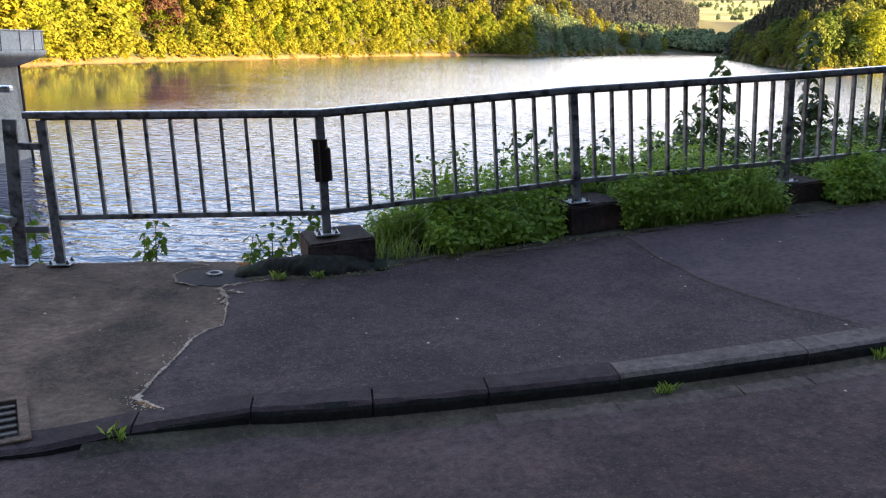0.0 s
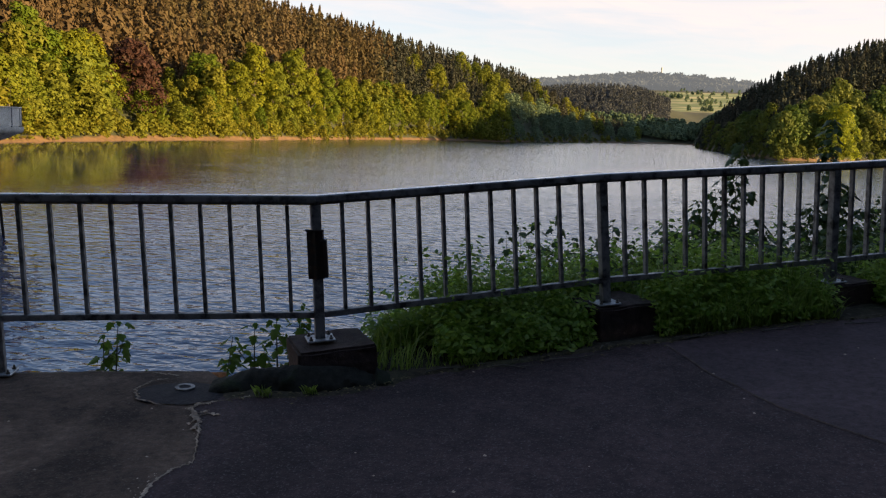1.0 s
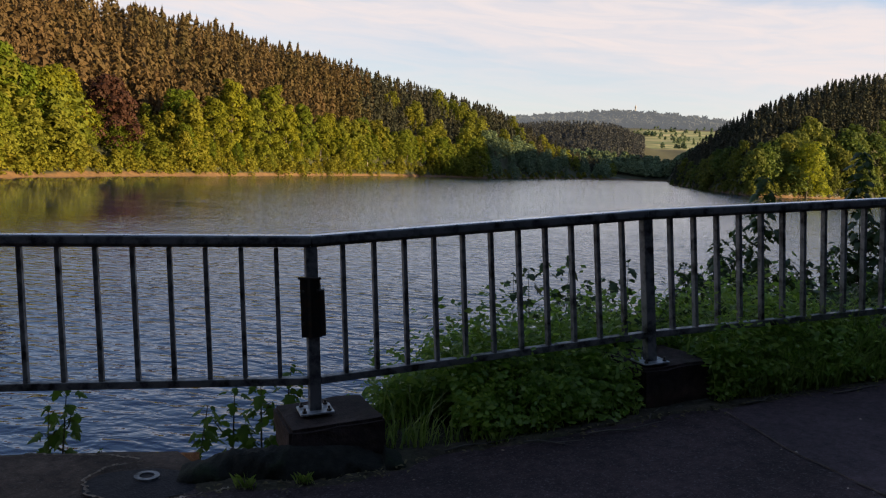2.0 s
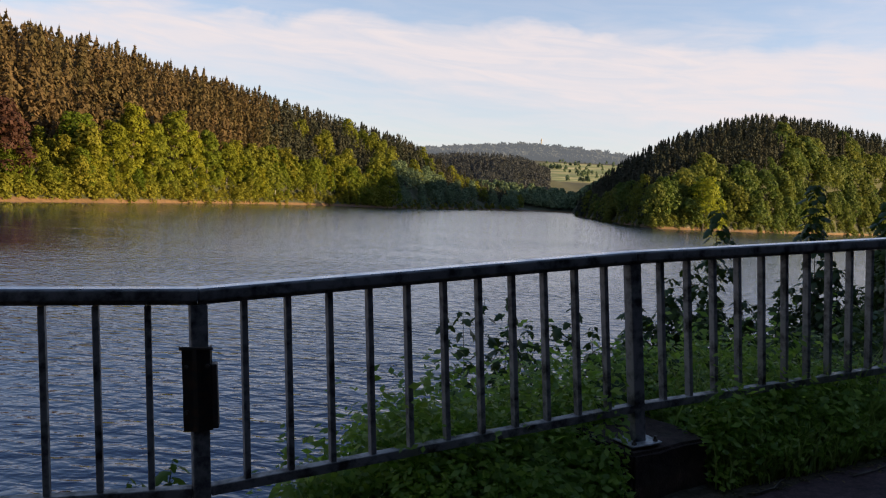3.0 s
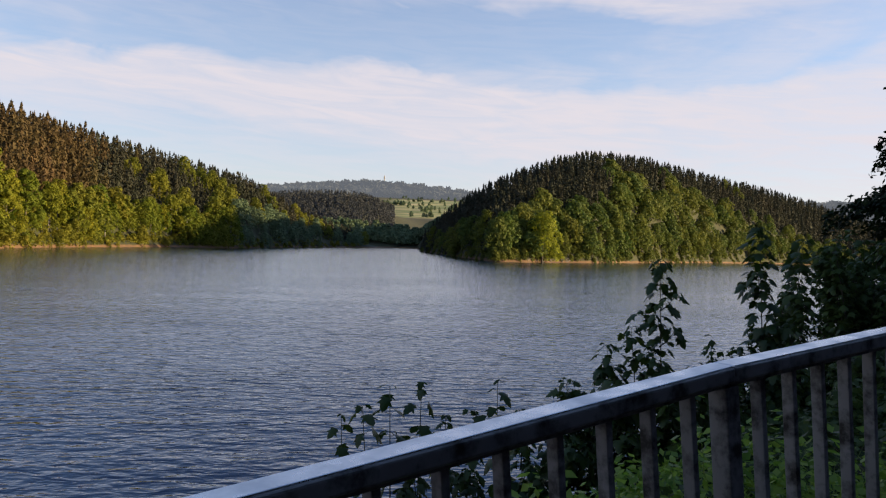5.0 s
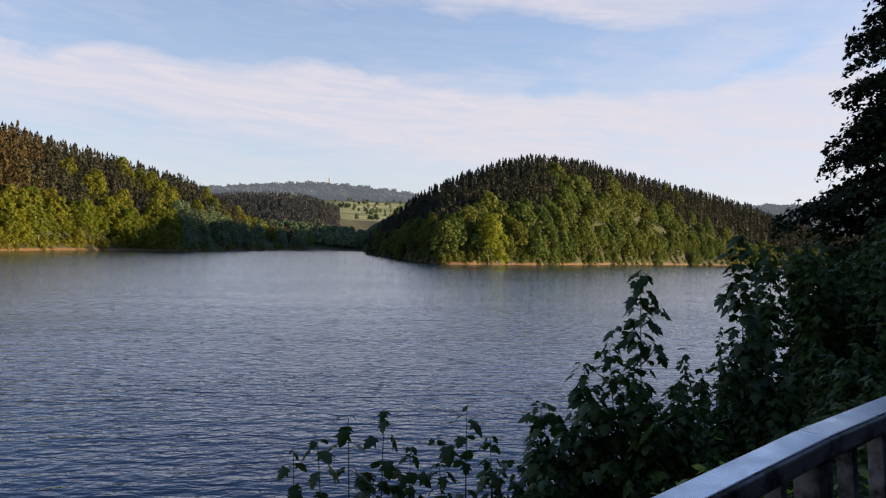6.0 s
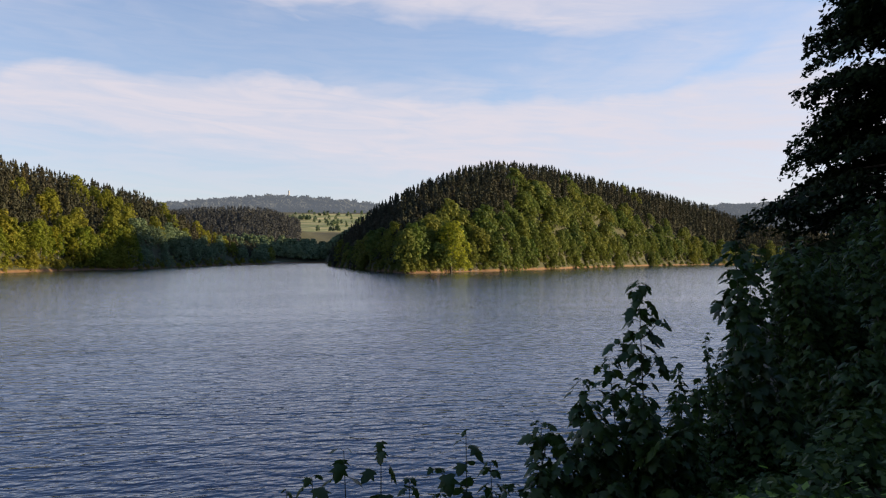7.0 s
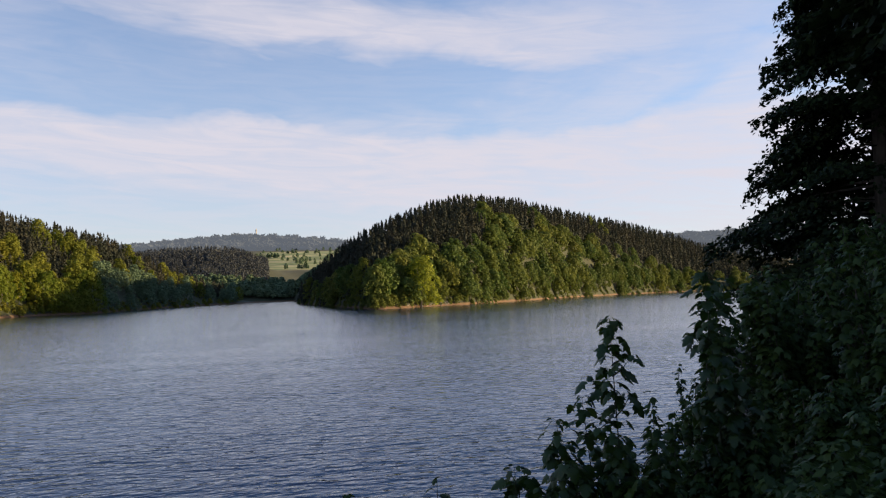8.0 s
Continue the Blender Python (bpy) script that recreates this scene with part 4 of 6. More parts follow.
def build_sleeve():
    """The bent sheet bolted round the corner post."""
    s = tagged(empty("post_bracket"), "rusty brown bent sheet bracket clamped on the railing post", "bracket")
    base = on_post(1, 0.37)
    z, y = LEAN, Vector((0.08, 1, 0)).normalized()
    x = y.cross(z).normalized(); y = z.cross(x)
    m = Matrix((x, y, z)).transposed().to_4x4(); m.translation = base
    s.matrix_world = m
    bm = bmesh.new()
    prof = [(-0.052, 0.03), (-0.050, -0.030), (-0.016, -0.036), (0.0, -0.046), (0.012, -0.036), (0.044, -0.032), (0.046, 0.03)]
    rows = [[bm.verts.new((px * w, py, h)) for px, py in prof] for h, w in ((0.0, 1.02), (0.05, 1.04), (0.13, 1.0), (0.225, 1.0), (0.29, 0.98))]
    for r0, r1 in zip(rows, rows[1:]):
        for k in range(len(prof) - 1):
            bm.faces.new((r0[k], r0[k + 1], r1[k + 1], r1[k]))
    ex = bmesh.ops.solidify(bm, geom=list(bm.faces), thickness=0.004)
    part("sheet", bm, SLEEVE, s)
    bm = bmesh.new()
    box(bm, (0.020, 0.055, 0.225), pose(0.054, 0.0, 0.115), 0.004, 2)
    part("flange", bm, SLEEVE, s)
    bm = bmesh.new()
    box(bm, (0.112, 0.010, 0.012), pose(-0.001, -0.038, 0.287, 0, 3), 0.003, 1)
    part("rim", bm, SLEEVE, s)
    for px, pz in ((-0.036, 0.225), (0.034, 0.225), (-0.038, 0.07)):
        bm = bmesh.new()
        ring_disc(bm, 0.001, 0.008, 0, 0.008, 6)
        bmesh.ops.transform(bm, matrix=pose(px, -0.036, pz, 90), verts=bm.verts)
        part("bolt", bm, BOLT, s)


def rough_block(name, centre, size, rot, tilt, seed, label):
    """A cast block with broken corners, sunk in the verge."""
    bm = bmesh.new()
    bmesh.ops.create_cube(bm, size=1.0)
    bmesh.ops.scale(bm, vec=size, verts=bm.verts)
    bmesh.ops.bevel(bm, geom=list(bm.edges), offset=0.014, segments=2, affect="EDGES")
    bmesh.ops.subdivide_edges(bm, edges=list(bm.edges), cuts=5, use_grid_fill=True)
    bm.normal_update()
    for v in bm.verts:
        q = v.co * 7 + Vector((seed, 0, 0))
        v.co += v.normal * (0.016 * noise.noise(q) + 0.008 * noise.noise(q * 3.1) - 0.03 * max(0, noise.noise(q * 0.6) - 0.25))
    m = pose(*centre, 0, tilt, rot)
    ob = part(name, bm, BLOCK)
    ob.matrix_world = m
    return tagged(ob, label, "concrete block", group="railing footings")


def build_blocks():
    rough_block("concrete_block", (0.07, 0.0, -0.105), (0.46, 0.40, 0.20), 12, -4, 1.0, "low worn concrete footing under the corner post")
    for i in range(2, len(FENCE)):
        x, y = FENCE[i]
        rough_block("concrete_block", (x + 0.10, y + 0.14, POST_Z[i] - 0.15), (0.46, 0.44, 0.295), 12, -4, i * 3.1, "dark mossy concrete footing under a railing post")
    # mossy hump of broken kerb before the corner footing
    bm = bmesh.new()
    rows = []
    for i in range(121):
        u = i / 120
        x = -0.60 + 1.05 * u
        yc = -0.27 + 0.02 * math.sin(u * 9) + 0.06 * u
        h = 0.120 * math.sin(math.pi * min(1, u * 1.1 + 0.02)) ** 0.6 if u < 0.88 else 0.07 * (1 - u) / 0.12
        z = float(gz(x)) - 0.01
        ring = []
        for k in range(14):
            a = math.pi * k / 13
            d = 1 + 0.28 * noise.noise(Vector((x * 7, k * 0.33, 3))) + 0.16 * noise.noise(Vector((x * 23, k * 1.0, 8))) + 0.07 * noise.noise(Vector((x * 70, k * 1.9, 8)))
            ring.append(bm.verts.new((x, yc - 0.13 * math.cos(a) * d, z + h * math.sin(a) * d)))
        rows.append(ring)
    for r0, r1 in zip(rows, rows[1:]):
        for k in range(13):
            bm.faces.new((r0[k], r0[k + 1], r1[k + 1], r1[k]))
    ob = part("kerb_hump", bm, MOSS, smooth=True)
    tagged(ob, "mossy broken kerb hump before the railing footing", "stone")


def build_gate():
    """Flat gate post beside the end of the railing, with its latch and the end of the next handrail."""
    g = tagged(empty("gate_post"), "dark flat steel gate post with a lifting hole", "gate post")
    a = Vector((-2.03, -0.02, -0.21))
    rise = Vector((0.011, 0.014, 0.975)).normalized()
    m, ln = beam_matrix(a, a + rise * 0.975, (0.0, -1, 0))
    bm = bmesh.new()
    box(bm, (ln, 0.085, 0.03), m, 0.006, 2)
    part("upright", bm, RAIL, g)
    # A bright disc on the post paints the light seen through its hole.
    bm = bmesh.new()
    ring_disc(bm, 0.0005, 0.017, -0.002, 0.002, 16)
    bmesh.ops.transform(bm, matrix=Matrix.Translation(a + rise * 0.92 + Vector((-0.005, -0.017, 0))) @ pose(0, 0, 0, 90), verts=bm.verts)
    part("hole", bm, PLATE, g, "bright disc in place of light through the drilled hole")
    for h in (0.80, 0.245):
        bm = bmesh.new()
        box(bm, (0.17, 0.03, 0.045), pose(a.x + 0.10, 0.0, -0.21 + h), 0.004, 1)
        part("bracket", bm, RAIL, g)
    bm = bmesh.new()
    box(bm, (0.13, 0.05, 0.04), pose(a.x - 0.06, -0.05, 0.115, 0, 12), 0.01, 2)
    box(bm, (0.03, 0.03, 0.07), pose(a.x - 0.02, -0.06, 0.10), 0.008, 2)
    part("latch", bm, PLATE, g, "scuffed steel latch")
    bm = bmesh.new()
    box(bm, (0.12, 0.09, 0.010), pose(a.x, a.y, a.z + 0.006), 0.002, 1)
    part("base_plate", bm, PLATE, g)
    r = tagged(empty("railing"), "end of a dark handrail beyond the gate post", "railing")
    bm = bmesh.new()
    box(bm, (1.6, 0.07, 0.045), pose(-2.785, 0.0, 0.955), 0.014, 3)
    part("handrail", bm, RAIL_TOP, r)
    for x in (-2.42, -3.6):
        bm = bmesh.new()
        box(bm, (0.055, 0.055, 1.145), pose(x, 0.0, 0.361), 0.005, 2)
        part("post", bm, RAIL, r)
    bm = bmesh.new()
    box(bm, (1.12, 0.035, 0.035), pose(-3.01, 0.0, 0.12), 0.004, 1)
    part("bottom_rail", bm, RAIL, r)


def build_tower():
    """Round intake tower standing in the lake off the dam."""
    t = tagged(empty("intake_tower"), "round pale concrete intake tower with a panelled balcony", "tower")
    c = Vector((-18.78, 37.6, -0.50))
    t.location = c

    def lathe(name, prof, mat, sides=56, label=""):
        bm = bmesh.new()
        rings = [[bm.verts.new((r * math.cos(2 * math.pi * k / sides), r * math.sin(2 * math.pi * k / sides), z)) for k in range(sides)] for r, z in prof]
        for a, b in zip(rings, rings[1:]):
            for k in range(sides):
                bm.faces.new((a[k], a[(k + 1) % sides], b[(k + 1) % sides], b[k]))
        return part(name, bm, mat, t, label, smooth=True)
    lathe("pier", [(3.4, -12), (3.1, -5), (2.75, 0.0), (2.75, 0.2)], TOWER)
    lathe("deck", [(2.6, 0.0), (3.3, 0.25), (4.1, 0.62), (4.15, 0.86), (4.0, 0.88), (0.5, 0.89)], TOWER)
    for k in range(24):
        a = 2 * math.pi * k / 24
        bm = bmesh.new()
        box(bm, (0.05, 1.02, 0.86), pose(3.98 * math.cos(a), 3.98 * math.sin(a), 1.36, 0, 0, math.degrees(a)), 0.01, 1)
        part("panel", bm, PANEL, t, "pale balustrade panel")
        bm = bmesh.new()
        b = a + math.pi / 24
        box(bm, (0.06, 0.06, 0.98), pose(4.03 * math.cos(b), 4.03 * math.sin(b), 1.35), 0.005, 1)
        part("stanchion", bm, RAIL, t)
    lathe("handrail", [(3.94, 1.80), (4.06, 1.80), (4.06, 1.86), (3.94, 1.86), (3.94, 1.80)], PANEL)
    for k in range(16):
        a = 2 * math.pi * k / 16
        bm = bmesh.new()
        box(bm, (0.03, 0.10, 5.0), pose(2.90 * math.cos(a), 2.90 * math.sin(a), -2.55, 0, -4.0 * math.cos(0), math.degrees(a)), 0.004, 1)
        part("joint_strip", bm, TOWER, t)
    bm = bmesh.new()
    tube(bm, [(2.95, 0.1, 0.2), (3.02, 0.1, -2), (3.25, 0.1, -5.2)], [0.07, 0.07, 0.07], 8)
    part("downpipe", bm, IRON, t, "dark iron downpipe", smooth=True)


# ---------------------------------------------------------------- trees
def quads_at(P, N, size, rng, stretch=1.0, bend=0.18):
    """Small four-cornered leaf clumps at points P, roughly facing N."""
    n = len(P)
    N = N + rng.normal(0, 0.24, (n, 3))
    N /= np.linalg.norm(N, axis=1, keepdims=True) + 1e-9
    T = rng.normal(0, 1, (n, 3))
    U = np.cross(N, T); U /= np.linalg.norm(U, axis=1, keepdims=True) + 1e-9
    W = np.cross(N, U)
    s = (size * rng.uniform(0.6, 1.35, n))[:, None]
    V = np.stack([P - U * s * stretch, P - W * s * 0.75 + N * s * bend, P + U * s * stretch, P + W * s * 0.75 - N * s * bend], 1)
    F = np.arange(4 * n).reshape(n, 4)
    return V.reshape(-1, 3), F


def tris_at(P, N, size, rng, jitter=0.3, down=0.0):
    """Small three-cornered sprays at points P, roughly facing N; down pulls one tip towards the ground."""
    n = len(P)
    N = N + rng.normal(0, jitter, (n, 3))
    N /= np.linalg.norm(N, axis=1, keepdims=True) + 1e-9
    T = rng.normal(0, 1, (n, 3)) + np.array([0, 0, -down])
    U = T - N * (T * N).sum(1, keepdims=True); U /= np.linalg.norm(U, axis=1, keepdims=True) + 1e-9
    W = np.cross(N, U)
    s = (size * rng.uniform(0.6, 1.4, n))[:, None]
    V = np.stack([P + U * s * 1.15, P - U * s * 0.7 + W * s * 0.8, P - U * s * 0.7 - W * s * 0.8], 1)
    return V.reshape(-1, 3), np.arange(3 * n).reshape(n, 3)


def broad_crown(rng, h, r, n, size, low=0.22):
    """Crown of a broadleaf tree: leaf clumps over a score of uneven lobes round a full heart."""
    k = int(rng.integers(34, 44))
    C, R = [], []
    for i in range(k):
        u = low + (0.94 - low) * (i + rng.random()) / k
        rad = r * (0.30 + 0.70 * math.sin(math.pi * min(1, (u - low + 0.20) / (1.08 - low)) ** 0.85)) * rng.uniform(0.55, 0.88)
        a = 2.4 * i + rng.uniform(0, 0.9)
        C.append((rad * math.cos(a), rad * math.sin(a), h * u)); R.append(r * rng.uniform(0.16, 0.30))
    C.append((0, 0, h * 0.45)); R.append(r * 0.62)
    C.append((0, 0, h * 0.70)); R.append(r * 0.52)
    C.append((rng.normal(0, r * 0.12), rng.normal(0, r * 0.12), h * 0.88)); R.append(r * 0.28)
    C, R = np.array(C), np.array(R)
    w = R ** 2 / (R ** 2).sum()
    idx = rng.choice(len(C), n, p=w)
    D = rng.normal(0, 1, (n, 3)); D /= np.linalg.norm(D, axis=1, keepdims=True)
    D[:, 2] = np.where(D[:, 2] < -0.45, -D[:, 2], D[:, 2])
    rr = R[idx] * rng.uniform(0.74, 1.06, n)
    P = C[idx] + D * rr[:, None] * np.array([1, 1, 0.85])
    P[:, 2] = np.maximum(P[:, 2], h * low * 0.5)
    return tris_at(P, D + np.array([0, 0, 0.25]), size, rng, 0.16)


def conifer(rng, h, r, n, size):
    """A spruce: hanging sprays in uneven whorls round a slender spire, finer towards its pointed tip."""
    u = rng.random(n) ** 1.25
    tiers = 11
    lean = rng.uniform(0.72, 1.22, (16, 5))
    a = rng.uniform(0, 2 * math.pi, n)
    f = (u * tiers) % 1.0
    side = lean[(u * tiers).astype(int) % 16, (a / 1.2567).astype(int) % 5]
    rad = r * (1 - u) ** 0.80 * (1.12 - 0.42 * f) * side * rng.uniform(0.62, 1.04, n)
    P = np.stack([rad * np.cos(a), rad * np.sin(a), h * (0.06 + 0.91 * u) - 0.20 * rad], 1)
    N = np.stack([np.cos(a), np.sin(a), np.full(n, 0.45)], 1)
    V, F = tris_at(P, N, size * (0.66 + 0.50 * (1 - u)), rng, 0.26, 1.5)
    V[:, 2] = np.minimum(V[:, 2], h)
    tip = np.array([(0, 0, h * 1.02), (0.09 * r, 0.03 * r, h * 0.86), (-0.08 * r, -0.07 * r, h * 0.87), (0, 0, h * 1.02), (-0.03 * r, 0.10 * r, h * 0.87), (0.06 * r, -0.09 * r, h * 0.86)])
    return np.concatenate([V, tip]), np.concatenate([F, [[3 * n, 3 * n + 1, 3 * n + 2], [3 * n + 3, 3 * n + 4, 3 * n + 5]]])


def scatter(name, templates, places, mat, rng, label, category):
    """ONE object of many trees: rows of x, y, z, scale, tint."""
    Vs, Fs, Ts, o = [], [], [], 0
    for x, y, z, s, tint in places:
        V, F = templates[int(rng.integers(len(templates)))]
        a = rng.uniform(0, 6.28)
        c, q = math.cos(a), math.sin(a)
        sx = s * rng.uniform(0.85, 1.2)
        W = np.empty_like(V)
        W[:, 0] = x + sx * (V[:, 0] * c - V[:, 1] * q)
        W[:, 1] = y + sx * (V[:, 0] * q + V[:, 1] * c)
        W[:, 2] = z + s * V[:, 2]
        Vs.append(W); Fs.append(F + o); Ts.append(np.full(len(V), tint)); o += len(V)
    me = fast_mesh(name, np.concatenate(Vs), np.concatenate(Fs), mat, False, np.concatenate(Ts))
    return tagged(new(name, me), label, category, kind="stuff")


def polar(az, r):
    return r * math.sin(radians(az)), r * math.cos(radians(az))


def fnoise(x, y, s, k=0.0):
    return noise.noise(Vector((x / s, y / s, k)))


def build_forests():
    rng = np.random.default_rng(21)
    con_hi = [conifer(rng, rng.uniform(14, 16.5), rng.uniform(3.2, 4.1), 136, 0.70) for _ in range(9)]
    con_lo = [conifer(rng, rng.uniform(14, 16.5), rng.uniform(3.7, 4.5), 120, 0.77) for _ in range(7)]
    dec_mid = [broad_crown(rng, rng.uniform(12.5, 16), rng.uniform(5.0, 6.4), 1000, 0.46, 0.08) for _ in range(9)]
    dec_low = [broad_crown(rng, rng.uniform(10.5, 13.5), rng.uniform(5.6, 7.4), 1050, 0.50, 0.06) for _ in range(9)]
    bush = [broad_crown(rng, 5, 2.6, 160, 0.46, 0.05) for _ in range(5)]

    # --- the long hill across the lake
    larch, dark, dec, cove, bsh = [], [], [], [], []
    for az in np.arange(-26, 22.5, 0.5):
        s, d = float(np.interp(az, L_AZ, L_SHORE)), float(np.interp(az, R_AZ, R_DIST))
        r = s + 5
        while r < d + 14:
            step = 5.0 + 0.004 * r
            a2 = az + rng.uniform(-0.3, 0.3); r2 = r + rng.uniform(-2.5, 2.5)
            n_az = 0.5 * r * 0.01745 / 3.9          # trees wanted across this slice
            r += step
            if rng.random() > n_az:
                continue
            x, y = polar(a2, r2)
            z = float(land_z(a2, r2)) - 0.4
            u = (r2 - s) / (d - s)
            edge = np.interp(a2, [-26, -17, -10, -5, 0, 5, 8.5, 12, 16, 22], [0.15, 0.13, 0.14, 0.15, 0.15, 0.20, 0.24, 0.26, 0.30, 0.4]) + 0.08 * fnoise(x, y, 34)
            tint = float(np.clip(0.5 + 0.9 * fnoise(x, y, 45, 9) + rng.normal(0, 0.22), 0, 1))
            if r2 - s < 30 and (-14.3 < a2 < -9.2 or -6.8 < a2 < 1.2):
                dec.append((x, y, z, rng.uniform(0.35, 0.55), tint))
                continue
            if u < edge or (a2 > 6 and u < 0.75 and fnoise(x, y, 50, 3) > 0.10):
                if rng.random() < 0.40:
                    # farther low trees take the haze-lifted colour, and yellow tint fades rightwards
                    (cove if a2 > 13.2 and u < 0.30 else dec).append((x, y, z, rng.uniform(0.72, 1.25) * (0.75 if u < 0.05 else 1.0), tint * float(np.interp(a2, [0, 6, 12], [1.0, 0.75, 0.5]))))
            elif u > 0.88 or a2 > 5 + 5 * fnoise(x, y, 45, 5):
                dark.append((x, y, z, rng.uniform(0.80, 1.06), tint))
            else:
                if u > 0.62:
                    larch.append((x, y, z, rng.uniform(0.82, 1.08), tint * (0.6 if a2 < 4 else 1)))
                elif rng.random() < 0.85:
                    larch.append((x, y, z, rng.uniform(0.95, 1.45), tint * (0.6 if a2 < 4 else 1)))
        for k in range(5):
            a2 = az + rng.uniform(-0.25, 0.25); r2 = s + rng.uniform(2.2, 8.0)
            x, y = polar(a2, r2)
            bsh.append((x, y, float(land_z(a2, r2)) - 0.4, rng.uniform(0.35, 0.95), rng.uniform(0.3, 1.0)))
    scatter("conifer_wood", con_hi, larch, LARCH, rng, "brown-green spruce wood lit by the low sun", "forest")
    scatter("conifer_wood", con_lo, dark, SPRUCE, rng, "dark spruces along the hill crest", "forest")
    scatter("broadleaf_wood", dec_mid, dec, DECID, rng, "fresh green broadleaf wood above the shore", "forest")
    scatter("broadleaf_wood", dec_mid, cove, COVE, rng, "broadleaf wood in the shaded cove, colour lifted blue-green for haze", "forest")
    scatter("shore_bushes", bush, bsh, DECID, rng, "yellow-green bushes along the lake shore", "bushes")

    # --- the headland
    dark, dec, bsh = [], [], []
    for az in np.arange(26.6, 60, 0.4):
        s, d = float(np.interp(az, P_AZ, P_SHORE)), float(np.interp(az, Q_AZ, Q_DIST))
        r = s + 4
        while r < d + 16:
            a2 = az + rng.uniform(-0.25, 0.25); r2 = r + rng.uniform(-2.5, 2.5)
            n_az = 0.4 * r * 0.01745 / 3.8
            r += 5.2
            if rng.random() > n_az:
                continue
            x, y = polar(a2, r2)
            z = float(land_z(a2, r2)) - 0.4
            u = (r2 - s) / (d - s)
            edge = np.interp(a2, [26.6, 31, 33, 36, 38.5, 40.5, 44, 47, 50, 53, 60], [0.14, 0.16, 0.26, 0.34, 0.34, 0.50, 0.52, 0.42, 0.32, 0.18, 0.15]) + 0.10 * fnoise(x, y, 40, 1)
            tint = float(np.clip(0.5 + 0.9 * fnoise(x, y, 50, 9) + rng.normal(0, 0.42), 0, 1.2))
            if u < edge or (39 < a2 < 48 and u < 0.8 and fnoise(x, y, 45, 3) > 0.30):
                if rng.random() < 0.36:
                    dec.append((x, y, z, rng.uniform(0.8, 1.3) * (0.8 if u < 0.05 else 1.0), tint * 0.72))
            else:
                dark.append((x, y, z, rng.uniform(0.80, 1.06), tint * 0.7))
        for k in range(8):
            a2 = az + rng.uniform(-0.2, 0.2); r2 = s + rng.uniform(1.2, 9)
            x, y = polar(a2, r2)
            bsh.append((x, y, float(land_z(a2, r2)) - 0.4, rng.uniform(0.35, 0.9), rng.uniform(0.2, 1.0)))
    scatter("conifer_wood", con_hi, dark, SPRUCE, rng, "dark spruce wood on top of the headland", "forest")
    scatter("broadleaf_wood", dec_low, dec, PENWOOD, rng, "green broadleaf wood on the flank of the headland", "forest")
    scatter("shore_bushes", bush, bsh, PENWOOD, rng, "low bushes on the headland's shore", "bushes")

    # --- the knoll and the valley beyond
    far, fdec = [], []
    for k in range(4400):
        a2 = rng.uniform(12, 30); r2 = math.sqrt(rng.uniform(972 ** 2, 1340 ** 2))
        x, y = polar(a2, r2)
        z = float(land_z(a2, r2))
        if z < -3:
            continue
        if a2 > 24.3 and r2 > 1075:
            continue
        if r2 < 1050 + 25 * fnoise(x, y, 60) or a2 > 24.3:
            if rng.random() < 0.75:
                fdec.append((x, y, z - 1, rng.uniform(0.8, 1.2), rng.uniform(0, 0.6)))
        else:
            far.append((x, y, z - 1, rng.uniform(0.85, 1.25), rng.uniform(0, 0.9)))
    hedge = []
    for k in range(2600):
        a2 = rng.uniform(22.5, 31); r2 = rng.uniform(1400, 2500)
        x, y = polar(a2, r2)
        if abs(fnoise(x, y, 190, 2)) < 0.016 or fnoise(x, y, 120, 7) > 0.58:
            hedge.append((x, y, float(land_z(a2, r2)) - 1, rng.uniform(0.5, 1.0), rng.uniform(0, 0.5)))
    lo = [broad_crown(rng, 14, 5, 170, 1.15) for _ in range(5)]
    cl = [conifer(rng, 15, 2.8, 38, 1.0) for _ in range(4)]
    scatter("conifer_wood", cl, far, FARWOOD, rng, "dark spruce wood on a knoll up the valley, tinted with blue haze", "forest")
    scatter("broadleaf_wood", lo, fdec + hedge, COVE, rng, "broadleaf trees and hedges between far meadows, colour lifted for haze", "forest")
    hill = []
    for k in range(3000):
        a2 = rng.uniform(10, 62); r2 = rng.uniform(2430, 3120)
        x, y = polar(a2, r2)
        hill.append((x, y, float(land_z(a2, r2)) - 3, rng.uniform(1.0, 1.9), rng.uniform(0, 1)))
    for k in range(700):
        a2 = rng.uniform(49, 64); r2 = rng.uniform(1250, 2430)
        x, y = polar(a2, r2)
        hill.append((x, y, float(land_z(a2, r2)) - 2, rng.uniform(0.9, 1.5), rng.uniform(0, 1)))
    scatter("far_wood", [broad_crown(rng, 14, 9, 26, 4.6) for _ in range(4)], hill, FARHILL, rng, "wooded hill on the skyline with painted blue-grey haze", "forest")
    # mast on the far hill
    x, y = polar(23.5, 3060)
    m = tagged(empty("lookout_tower"), "slim lookout tower on the far skyline", "tower")
    m.location = (x, y, float(land_z(23.5, 3060)))
    bm = bmesh.new(); tube(bm, [(0, 0, 0), (0, 0, 26), (0, 0, 36)], [3.2, 2.6, 2.4], 8)
    part("shaft", bm, TOWER, m)
    bm = bmesh.new(); tube(bm, [(0, 0, 36), (0, 0, 39), (0, 0, 46)], [3.6, 3.2, 0.5], 8)
    part("cabin", bm, TOWER, m)


